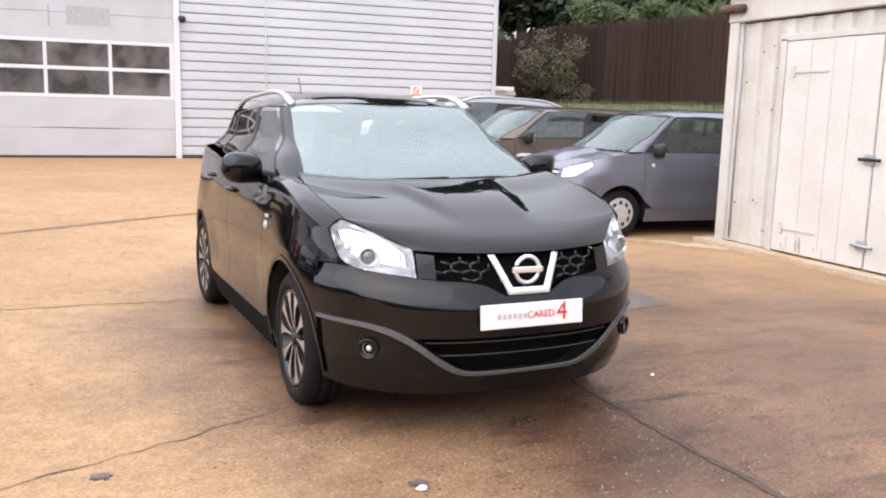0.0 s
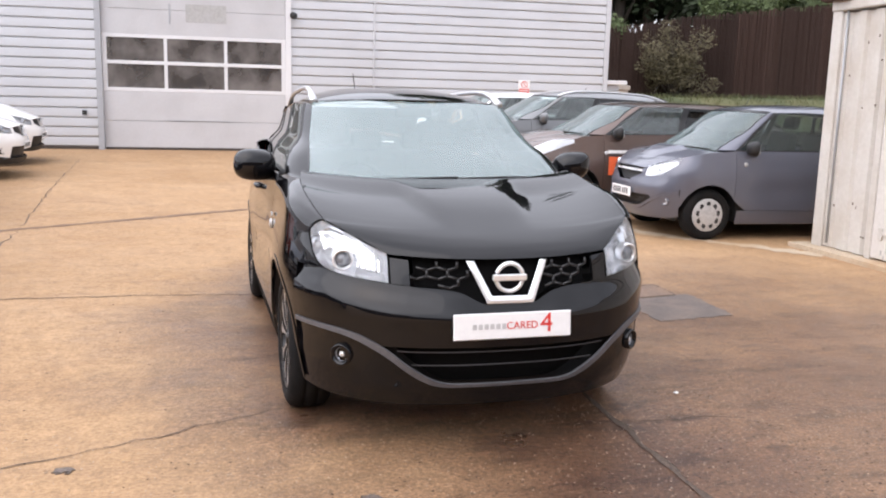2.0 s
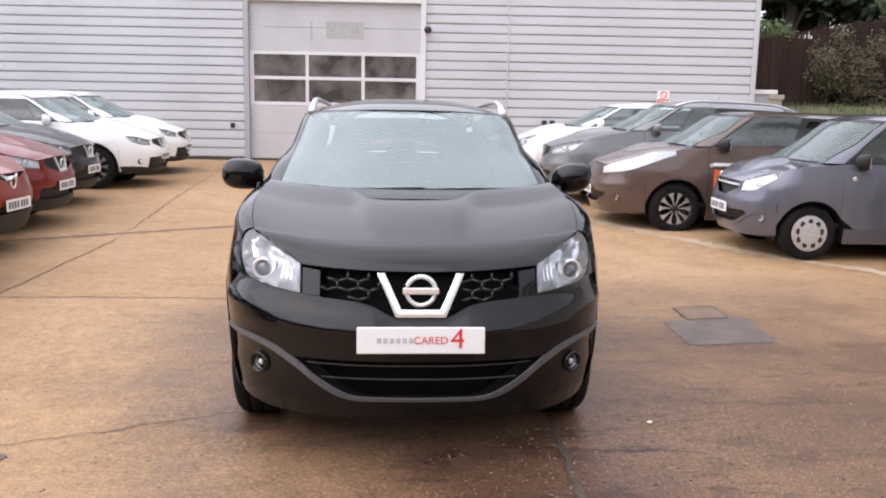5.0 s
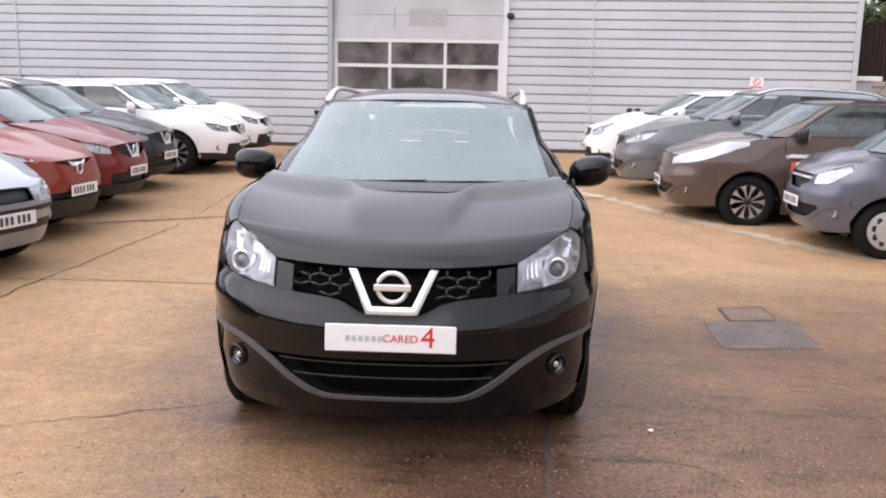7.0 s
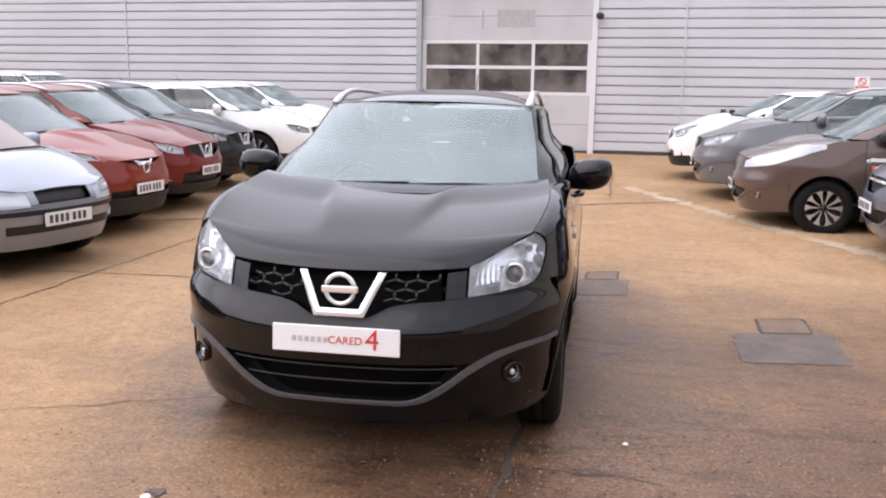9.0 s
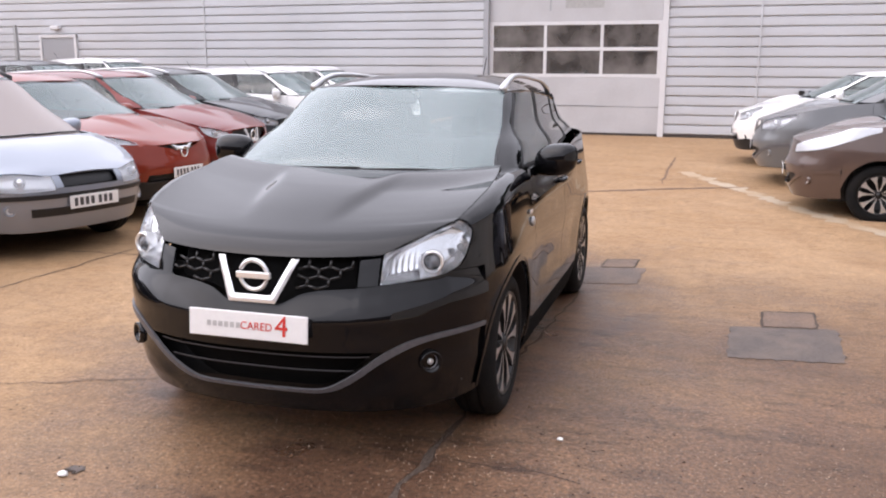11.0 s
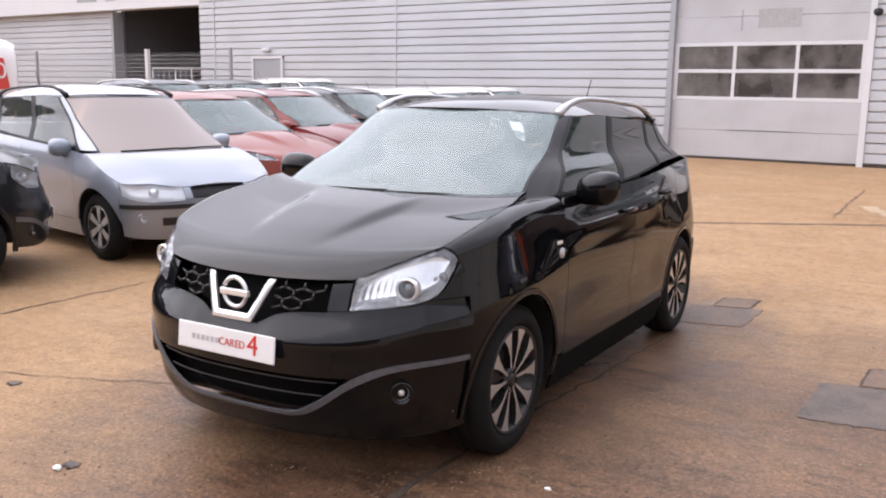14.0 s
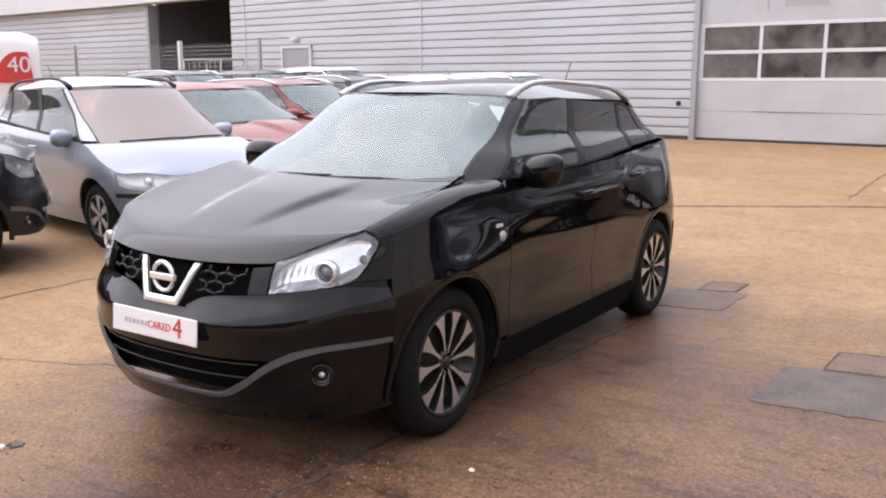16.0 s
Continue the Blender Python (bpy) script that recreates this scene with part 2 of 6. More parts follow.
def curve(xs, ys):
    """A smooth curve through points (monotone cubic)."""
    xs, ys = np.array(xs, float), np.array(ys, float)
    h, d = np.diff(xs), np.diff(ys) / np.diff(xs)
    m = np.r_[d[0], np.where(d[:-1] * d[1:] > 0, 2 * d[:-1] * d[1:] / (d[:-1] + d[1:] + 1e-12), 0), d[-1]]

    def f(x):
        x = min(max(x, xs[0]), xs[-1])
        i = min(int(np.searchsorted(xs, x, side="right")) - 1, len(h) - 1)
        t = (x - xs[i]) / h[i]
        return float((1 + 2 * t) * (1 - t) ** 2 * ys[i] + t * (1 - t) ** 2 * h[i] * m[i] + t * t * (3 - 2 * t) * ys[i + 1] + t * t * (t - 1) * h[i] * m[i + 1])
    return f


def line(xs, ys):
    return lambda x: float(np.interp(x, xs, ys))


class Hull:
    """A shell in level slices: half-width, front and rear of each height, with rounded corners. q: 0 front middle, 1 to 2 the side, 3 rear middle."""

    def __init__(self, W, F, R, af, ar, nf=2.5, nr=3.0, flare=None):
        self.W, self.F, self.R, self.af, self.ar, self.nf, self.nr, self.flare = W, F, R, af, ar, nf, nr, flare

    def pt(self, q, z, off=0.0):
        s, q = (-1 if q < 0 else 1), abs(q)
        w, f, r = self.W(z) + off, self.F(z) - off, self.R(z) + off
        if q <= 1:
            a = q * math.pi / 2
            u, y = w * max(math.sin(a), 0) ** (2 / self.nf), f + self.af(z) * (1 - max(math.cos(a), 0) ** (2 / self.nf))
        elif q <= 2:
            u, y = w, f + self.af(z) + (r - self.ar - f - self.af(z)) * (q - 1)
        else:
            a = (q - 2) * math.pi / 2
            u, y = w * max(math.cos(a), 0) ** (2 / self.nr), r - self.ar * (1 - max(math.sin(a), 0) ** (2 / self.nr))
        if self.flare:
            u += self.flare(y, z) * min(1, u / .4)
        return np.array((s * u, y, z))

    def q_u(self, u, z):
        k = min(abs(u) / self.W(z), 1)
        return math.asin(k ** (self.nf / 2)) * 2 / math.pi * (-1 if u < 0 else 1)

    def q_y(self, y, z):
        f, r, af = self.F(z), self.R(z), self.af(z)
        if y <= f + af:
            k = min(max((f + af - y) / af, 0), 1)
            return math.acos(k ** (self.nf / 2)) * 2 / math.pi
        if y <= r - self.ar:
            return 1 + (y - f - af) / (r - self.ar - f - af)
        k = min(max((y - r + self.ar) / self.ar, 0), 1)
        return 2 + math.asin(k ** (self.nr / 2)) * 2 / math.pi

    def at_y(self, s, y, z, off=0.0):
        p = self.pt(self.q_y(y, z), z, off)
        return p * (s, 1, 1)


# ---- cars ----
HERO = dict(wb=2.63, fo=0.862, ro=0.82, hw=0.892, zn=0.862, zc=1.115, yc=0.14, ywt=0.86, zwt=1.475, zr=1.60, yrr=2.98, zbr=1.15, wr=0.625, rt=0.342, rr=0.247,
            zs=0.20, lamp=(0.512, -0.385, 0.830, 0.967, 0.742), lamp_low=[.742, .757, .80, .905], nose="v", spokes="ten", rails=True, tint=True, yb=1.52, yd=2.62, yq=2.95, fog=True, nf=2.7, yend=-0.05, arch=True)
# the shown car: headlight outline, grille edge, bumper strip and wing edge by distance from the middle or along the car
LAMP_TOP = curve([.49, .613, .700, .737, .765, .790], [.866, .930, .974, .988, .972, .945])
LAMP_LOW = curve([.49, .63, .72, .762, .782, .790], [.758, .774, .789, .812, .860, .930])
LAMP_EDGE = curve([.79, .815, .862, .935, .96], [.722, .765, .783, .790, .790])
GRILLE_LOW = curve([0, .10, .135, .165, .21, .30, .42], [.676, .676, .687, .703, .724, .740, .748])
STRIP_Z = curve([0, .25, .31, .37, .443, .50, .57, .64, .72, .80, .90], [.317, .318, .328, .356, .406, .453, .497, .528, .545, .550, .551])
STRIP_H = curve([0, .28, .38, .55, .70, .90], [.006, .008, .015, .016, .011, .008])
WING_Z = curve([-.46, -.30, -.1, .1, .30, .50], [.992, 1.040, 1.088, 1.118, 1.134, 1.137])
BONNET_Z = curve([-.812, -.79, -.74, -.66, -.5, -.3, -.1, .105], [.858, .880, .911, .944, .987, 1.030, 1.068, 1.102])
ROOF_Z = curve([.83, 1.0, 1.3, 1.7, 2.3, 3.04], [1.540, 1.572, 1.604, 1.624, 1.620, 1.560])
WING_X = curve([-.46, -.30, -.1, .1, .30, .50], [.735, .762, .778, .772, .748, .742])


def wheel(parent, s, y, K, name="wheel"):
    """A road wheel whose outer face points to s along x; tyre and rim are its parts."""
    R, r, w = K["rt"], K["rr"], 0.215
    ob = new(name)
    ob.parent = parent
    ob.location = (s * (K["hw"] - 0.022 - w / 2), y, R)
    prof = [(-w / 2 + .02, r), (-w / 2, r + .025), (-w / 2 + .008, R - .03), (-w / 2 + .03, R - .006), (-w / 2 + .06, R), (-.035, R), (-.033, R - .008), (-.027, R - .008), (-.025, R),
            (.025, R), (.027, R - .008), (.033, R - .008), (.035, R), (w / 2 - .06, R), (w / 2 - .03, R - .006), (w / 2 - .008, R - .03), (w / 2, r + .04), (w / 2 - .002, r + .02), (w / 2 - .012, r + .004), (w / 2 - .03, r - .004)]
    v, f = lathe([(o * s, q) for o, q in prof], 48)
    put("tyre", v, f if s < 0 else [q[::-1] for q in f], RUBBER, ob)
    face = s * (w / 2 - 0.012)
    rimm = K.get("rim_mats", (RIMBLACK, ALLOY))
    v, f = lathe([(-s * .09, r - .002), (face - s * .025, r - .006), (face, r - .002), (face + s * .002, r - .012), (face - s * .012, r - .022), (face - s * .05, r - .032), (face - s * .09, r - .06), (face - s * .1, 0.0)], 48)
    put("rim", v, f if s < 0 else [q[::-1] for q in f], rimm[0], ob)
    v, f = lathe([(face - s * .004, r - .001), (face + s * .003, r - .004), (face + s * .002, r - .008), (face - s * .006, r - .010)], 48)
    put("rim_lip", v, f if s < 0 else [q[::-1] for q in f], rimm[0] if K["spokes"] == "ten" else rimm[1], ob)
    n = {"ten": 5, "leaf": 6, "six": 6, "holes": 9, "five": 5}[K["spokes"]]
    verts, faces, mats = [], [], []

    def spoke(a0, w0, w1, r0, r1, h0, h1, twist=0.0, power=1.0):
        """A bar from radius r0 to r1: top machined, flanks dark."""
        b = len(verts)
        for t in (0, .4, .7, .88, 1):
            rad, wd, h, tw = r0 + (r1 - r0) * t, w0 + (w1 - w0) * t ** power, h0 + (h1 - h0) * t + .016 * t * (1 - t), twist * t
            for sg in (-1, 1):
                a = a0 + tw + sg * wd / rad / 2
                for hh, k in ((h, .86), (h - .03, 1.0)):
                    aa = a0 + tw + sg * wd * k / rad / 2
                    verts.append((face + s * (hh - .012), rad * math.sin(aa), rad * math.cos(aa)))
        for i in range(4):
            o = b + i * 4
            faces.append((o, o + 2, o + 6, o + 4)), mats.append(1)
            faces.append((o, o + 4, o + 5, o + 1)), mats.append(0)
            faces.append((o + 2, o + 3, o + 7, o + 6)), mats.append(0)
    if K["spokes"] == "ten":
        for k in range(5):
            a = 2 * math.pi * k / 5
            for d in (-.17, .17):
                spoke(a + d * 1.35, .014, .105, .04, r - .008, .0, .008, d * .5, 3.2)
    elif K["spokes"] == "holes":
        v2, f2 = lathe([(face + s * .004, r - .006), (face + s * .012, r * .7), (face + s * .016, r * .4), (face + s * .018, 0.0)], 36)
        b = len(verts)
        verts += v2
        for q in f2:
            faces.append(tuple(b + i for i in q)), mats.append(1)
        for k in range(n):
            a = 2 * math.pi * k / n
            b = len(verts)
            for j in range(10):
                t = 2 * math.pi * j / 10
                verts.append((face + s * .0135, r * .66 * math.sin(a) + .026 * math.cos(t), r * .66 * math.cos(a) + .034 * math.sin(t)))
            faces.append(tuple(range(b, b + 10))), mats.append(0)
    else:
        for k in range(n):
            a = 2 * math.pi * k / n
            wide = {"leaf": (.035, .075), "six": (.05, .085), "five": (.06, .09)}[K["spokes"]]
            spoke(a, wide[0], wide[1], .04, r - .012, .0, .006)
    sp = put("spokes", verts, faces, list(rimm), ob, "", False)
    sp.data.polygons.foreach_set("material_index", mats)
    v, f = lathe([(face - s * .03, .062), (face - s * .012, .06), (face - s * .008, .05)], 24)
    put("hub", v, f if s < 0 else [q[::-1] for q in f], rimm[0], ob)
    v, f = lathe([(face - s * .012, .03), (face - s * .004, .028), (face - s * .003, 0.0)], 20)
    put("hub_cap", v, f if s < 0 else [q[::-1] for q in f], rimm[0] if K["spokes"] == "ten" else rimm[1], ob)
    v, f = lathe([(-s * .03, .15), (-s * .015, .15), (-s * .01, .0)], 28)
    put("brake_disc", v, f if s < 0 else [q[::-1] for q in f], STEEL, ob)
    return ob


def seat(parent, x, y, mat, z0=0.42):
    """Cushion, backrest and headrest as one part."""
    bm = bmesh.new()
    box(bm, x - .25, x + .25, y - .27, y + .25, z0 + .06, z0 + .24, .05)
    n0 = len(bm.verts)
    box(bm, x - .25, x + .25, y + .2, y + .34, z0 + .2, z0 + .82, .055)
    box(bm, x - .13, x + .13, y + .27, y + .37, z0 + .87, z0 + 1.04, .04)
    bm.verts.ensure_lookup_table()
    bmesh.ops.rotate(bm, verts=bm.verts[n0:], cent=(x, y + .2, z0 + .2), matrix=Matrix.Rotation(radians(-14), 3, "X"))
    return part("seat", bm, mat, parent, "", True)


def plate(name, parent, place, turn, text=True, w=0.52, h=0.112, lean=0.0):
    """A number plate of plain bars."""
    bm = bmesh.new()
    box(bm, -w / 2, w / 2, -.006, 0, -h / 2, h / 2, .002, 1)
    ob = part(name, bm, PLATE, parent)
    ob.matrix_basis = Matrix.Translation(place) @ pose(0, 0, 0, lean, 0, turn)
    if text:
        for i in range(7):
            x = -.2 + i * .058 + (.022 if i > 3 else 0)
            put("character", [(x - .017, -.0085, -.034), (x + .017, -.0085, -.034), (x + .017, -.0085, .034), (x - .017, -.0085, .034), (x - .017, -.006, -.034), (x + .017, -.006, -.034), (x + .017, -.006, .034), (x - .017, -.006, .034)],
                [(0, 1, 2, 3), (1, 5, 6, 2), (4, 0, 3, 7), (3, 2, 6, 7), (0, 4, 5, 1)], PLATE_DARK, ob, "", False)
    return ob


def car(name, body, place, turn, label, K={}, fine=False, group="", seats=None, sign=None):
    """A parked car at place (its front axle on the ground), nose towards -y before the turn. Each panel, pane, lamp and wheel is a part."""
    C = dict(HERO)
    C.update(K)
    wb, fo, ro, hw, zn, zc, yc, ywt, zwt, zr, yrr, zbr, wr, rt, zs = (C[k] for k in "wb fo ro hw zn zc yc ywt zwt zr yrr zbr wr rt zs".split())
    ob = new(name)
    ob.matrix_world = Matrix.Translation(place) @ pose(0, 0, 0, 0, 0, turn)
    tagged(ob, label, "car", group)
    D = 1 if fine else 0.6
    N = lambda k: max(2, int(round(k * D)))
    W = curve([zs - .05, .30, .5, .72, .95, zc + .1], [hw * .90, hw * .95, hw * .99, hw, hw * .972, hw * .915])
    F = curve([zs - .05, .30, .44, .54, .605, .66, zn, zn + .09, zc + .15], [-fo + .13, -fo + .045, -fo + .012, -fo, -fo + .003, -fo + .03, -fo + .075, -fo + .19, -fo + .42])
    if fine:
        W = curve([zs - .05, .30, .45, .72, .95, zc + .1], [hw * .93, hw * .978, hw * .998, hw, hw * .978, hw * .935])
        F = curve([zs - .05, .30, .44, .54, .605, .66, .75, zn, zn + .09, zc + .15], [-fo + k for k in (.13, .05, .008, 0, 0, .015, .045, .09, .18, .42)])
    R = curve([zs - .05, .34, .55, .75, zbr, zbr + .2], [wb + ro - .10, wb + ro - .02, wb + ro, wb + ro - .02, wb + ro - .12, wb + ro - .2])
    bell = lambda t: math.exp(-t * t)
    step = lambda t: min(max(t, 0), 1) ** 2 * (3 - 2 * min(max(t, 0), 1))

    def flare(y, z):
        """Wheel-arch bulges, the hollow along the doors, the shoulder line and the tuck of the tail."""
        k = C.get("flare", 1)
        d = (.012 if fine else .020) * (bell(y / .40) + bell((y - wb) / .42)) * bell((z - .70) / .20)
        mid = step((y - .35) / .4) * step((wb - .35 - y) / .4)
        d -= .022 * mid * bell((z - .55) / .13)
        d += (.012 if fine else .010) * mid * bell((z - .93 - .03 * y) / .05)
        if fine:
            d += .006 * (bell(y / .36) + bell((y - wb) / .38)) * bell((z - .74) / .10)
        return k * d - .055 * step((y - 1.7) / 1.8)
    H = Hull(W, F, R, lambda z: C["yend"] - F(z), .62, C["nf"], 3.0, flare)
    G = Hull(curve([zc - .1, zc + .1, (zc + zwt) / 2, zwt, zr], [hw * .935, hw * .865, (hw * .84 + wr + .02) / 2, wr + .02, wr - .09]),
             curve([zc - .1, zc, (zc + zwt) / 2, zwt + .03, zr], [yc - .14, yc, (yc + ywt) / 2 - .02, ywt, ywt + .3]),
             curve([zc - .1, zbr, (zbr + zwt) / 2, zwt, zr], [wb + ro - .06, wb + ro - .12, (wb + ro + yrr) / 2 - .03, yrr, yrr - .15]), lambda z: .46, .4, 2.6, 2.8, lambda y, z: -.075 * step((y - 1.3) / 1.8))
    u0, yt, zl0, zl1, zlb = C["lamp"]
    ar = rt + .055
    zgb = zlb - (.02 if fine else 0)
    flat = C.get("flat_nose", False)
    yd0, yb, ydr = C["yc"] + .36, C["yb"], C["yd"]
    zsill = zs + .14

    def archz(y, base):
        z = base
        for c in (0, wb):
            if abs(y - c) < ar:
                z = max(z, rt + math.sqrt(ar * ar - (y - c) ** 2))
        return z
    ftop = curve([-fo - .1, yt - .12, yt, yt + (yc + .16 - yt) * .6, yc + .16, yd0, yd0 + .1], [zn - .02, zl1 - .05, zl1 - .002, zl1 + (zc - zl1) * .66, zc - .012, zc + .004, zc + .008])
    belt = line([.3, yd0, wb + ro], [zc + .002, zc + .008, zbr])
    if fine:
        ftop = WING_Z
        belt = curve([.3, .5, 1.55, 2.43, wb + ro], [1.122, 1.126, 1.142, 1.190, 1.235])
    g = .0025

    def side(nm, s, y0, y1, lo, hi, mat, na, nb, lab="", off=0.0, depth=.012, skew=None):
        """A panel of the flank between y0 and y1; lo and hi give its heights."""
        def fn(a, b):
            y = y0 + (y1 - y0) * a
            z = lo(y) + (hi(y) - lo(y)) * b
            if skew:
                y += skew(z)
            p = H.pt(H.q_y(y, z), z, off)
            return p * (s, 1, 1)
        return sheet(nm, fn, N(na), N(nb), mat, ob, lab, depth, (s, 0, 0))

    def front(nm, q0, q1, lo, hi, mat, na, nb, lab="", off=0.0, depth=.012, hull=H, out=(0, -1, 0), parent=None):
        """A panel wrapped round the nose, from q0 to q1; lo and hi are heights by q."""
        def fn(a, b):
            q = q0 + (q1 - q0) * a
            z = lo(q) + (hi(q) - lo(q)) * b
            return hull.pt(q, z, off)
        return sheet(nm, fn, N(na), N(nb), mat, parent or ob, lab, depth, out)
    qu = lambda u, z=.6: H.q_u(u, z)
    qy = lambda y, z=.6: H.q_y(y, z)
    # dark inner shell and floor, and the wheel wells
    bm = bmesh.new()
    box(bm, -hw + .25, hw - .25, -fo + .46, wb + ro - .2, zs, zsill + .2, .03)
    box(bm, -hw + .3, hw - .3, -fo + .2, -fo + .5, zs + .06, zsill + .2, .03)
    box(bm, -hw + .1, hw - .1, ar + .03, wb - ar - .03, zs, zsill + .12, .03)
    box(bm, -hw + .3, hw - .3, -fo + .25, yc + .05, .4, zn - .08, .03)
    part("underbody", bm, TRIM, ob)
    for s in (-1, 1):
        for c in (0, wb):
            def well(a, b, s=s, c=c):
                t = math.pi * (-.08 + 1.16 * a)
                yy, zz = c - ar * math.cos(t) * 1.01, rt + ar * math.sin(t) * 1.01
                return (s * (min(H.pt(H.q_y(yy, zz), zz)[0], hw) - .014 - .28 * b), yy, zz)
            sheet("wheel_well", well, 14, 2, TRIM, ob, "", 0)
    for s in (-1, 1):
        for c in (0, wb):
            wheel(ob, s, c, C)
    # flanks
    yj = -ar - .012
    for s in (-1, 1):
        lo_f = lambda y: archz(y, zs + .16)
        if fine:
            def wing(a, b, s=s):
                """The flank up to the shoulder, which rolls over to the bonnet's edge."""
                y = yj + (yd0 - yj - g) * a
                z0 = WING_Z(y) - .075
                if b < .7:
                    z = lo_f(y) + (z0 - lo_f(y)) * b / .7
                    return H.pt(H.q_y(y, z), z) * (s, 1, 1)
                t = (b - .7) / .3 * math.pi / 2
                p, xe = H.pt(H.q_y(y, z0), z0), WING_X(y)
                return np.array((s * (xe + (p[0] - xe) * math.cos(t)), y, z0 + (WING_Z(y) - z0) * math.sin(t)))
            sheet("front_wing", wing, 48, 28, body, ob, "", .012, (s, 0, 0))
            def wing_corner(a, b, s=s):
                """Between the headlight's outer end, the bonnet and the arch."""
                ztop_ = WING_Z(yj) - .075
                z = .80 + (ztop_ - .80) * min(b / .7, 1)
                xe = LAMP_EDGE(z) + .004
                ye = H.pt(H.q_u(xe, z), z)[1]
                y = ye + (yj - ye) * a
                p = H.pt(H.q_y(y, z), z)
                if b > .7:
                    t = (b - .7) / .3 * math.pi / 2
                    y1 = -.452 + (yj + .452) * a
                    q = np.array((WING_X(y1), y1, WING_Z(y1)))
                    p = np.array((q[0] + (p[0] - q[0]) * math.cos(t), y + (y1 - y) * (b - .7) / .3, p[2] + (q[2] - p[2]) * math.sin(t)))
                return p * (s, 1, 1)
            sheet("wing_corner", wing_corner, 12, 20, body, ob, "", .010, (s, -.3, 0))
        else:
            side("front_wing", s, yj + g, yd0 - g, lo_f, ftop, body, 44, 14)
        side("front_door", s, yd0 + g, yb - g, lambda y: archz(y, zsill) + g, lambda y: belt(y) - g, body, 14, 16)
        side("rear_door", s, yb + g, ydr - g, lambda y: archz(y, zsill) + g, lambda y: belt(y) - g, body, 22, 16)
        side("rear_quarter", s, ydr + g, wb + ro - .16, lambda y: archz(y, zs + .16), lambda y: belt(y), body, 30, 16)
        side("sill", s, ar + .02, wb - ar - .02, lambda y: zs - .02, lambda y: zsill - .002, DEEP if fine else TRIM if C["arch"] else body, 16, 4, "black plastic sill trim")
        if C["arch"]:
            for c in (0, wb):
                def lip(a, b, s=s, c=c):
                    t = math.pi * (-.06 + 1.12 * a)
                    rad = ar + .028 - .03 * b
                    y, z = c - rad * math.cos(t), rt + rad * math.sin(t)
                    return H.pt(H.q_y(y, z), z, .003 - .010 * b + (.005 * math.sin(math.pi * b) if fine else 0)) * (s, 1, 1)
                sheet("arch_trim", lip, N(30), 6 if fine else 2, body if not C.get("arch_black") else TRIM, ob, "", .004, (s, 0, 0))
    # nose
    q0, q1 = H.q_u(u0 + .004, .78), H.q_y(yt, zl1 - .03)
    lhi = curve([q0, q0 + (q1 - q0) * .5, q0 + (q1 - q0) * .78, q1], [zl0 + .02, (zl0 + zl1) / 2 + .026, zl1 + (.004 if fine else -.012), zl1 - .003])
    llo = curve([q0, q0 + (q1 - q0) * .45, q0 + (q1 - q0) * .75, q1], C["lamp_low"] if "lamp_low" in K or "lamp" not in K else [zlb + .003, zlb + .018, zlb + .085, zl1 - .04])
    zt = line([0, .15, .16, u0 - .07, u0 - .065, u0 + .0, u0 + .001, hw * .92], [zgb - .06 * (not flat), zgb - .06 * (not flat), zgb - .045 * (not flat), zgb + (.006 if fine else .028) * (not flat), zn - .018, zn - .03, zlb, zlb + .02])
    if fine:
        zt = lambda u: GRILLE_LOW(u) if u < .425 else zn - .02
    zg = line([0, .15, .16, u0 - .07, u0], [zgb - .06 * (not flat), zgb - .06 * (not flat), zgb - .045 * (not flat), zgb + (.006 if fine else .028) * (not flat), zlb])
    qe = qy(-ar - .015, .55)
    qt = qy(yt, .9)
    ustrip = curve([0, .30, .40, .50, .62, .75, .86, hw], [.335, .335, .352, .405, .475, .53, .555, .565])
    if flat:
        ustrip = lambda u: flat
    if "low" in C:
        ustrip = lambda u: C["low"] + .03 * step((u - .5) / .3)
    if fine:
        ustrip = STRIP_Z
    UQ = lambda q: abs(H.pt(q, .6)[0])
    strip_lo = lambda q: ustrip(UQ(q)) - .02
    strip_hi = lambda q: ustrip(UQ(q)) + .018
    if fine:
        UQ = lambda q: abs(H.pt(q, .5)[0])
        strip_lo = lambda q: STRIP_Z(UQ(q)) - STRIP_H(UQ(q))
        strip_hi = lambda q: STRIP_Z(UQ(q)) + STRIP_H(UQ(q))
    zi = C.get("intake", .495)
    wi = .56
    paint_lo = lambda q: max(strip_hi(q) + .002, zi) if UQ(q) < wi and not flat else strip_hi(q) + .002
    ql = qy(yt + .02, .85)
    for s in (-1, 1):
        hi_b = lambda q: zg(UQ(q)) - .003 if abs(q) < q0 else llo(abs(q)) - .004 if abs(q) < q1 else ftop(H.pt(abs(q), .85)[1]) - .004
        if fine:
            def bumper_top(q):
                u = abs(H.pt(q, .76)[0])
                return GRILLE_LOW(u) - .004 if u < .42 else .748 + (u - .42) * .06 if u < .50 else min(LAMP_LOW(min(u, .74)) - .005, .795)
            def bumper(a, b, s=s):
                """The painted face: its upper edge rolls in under the grille and the headlights."""
                q = qe * a
                lo, hi = paint_lo(q), bumper_top(q)
                z = lo + (hi - lo) * b
                d = hi - z
                return H.pt(q, z, -.016 + .028 * step(d / .12) - .012 * step((d - .06) / .16)) * (s, 1, 1)
            sheet("front_bumper", bumper, 80, 40, body, ob, "", .012, (0, -1, 0))
        else:
            front("front_bumper", 0 if s > 0 else -qe, qe if s > 0 else 0, paint_lo, hi_b, body, 60, 10)
        qc = qu(u0 - .068, .78)
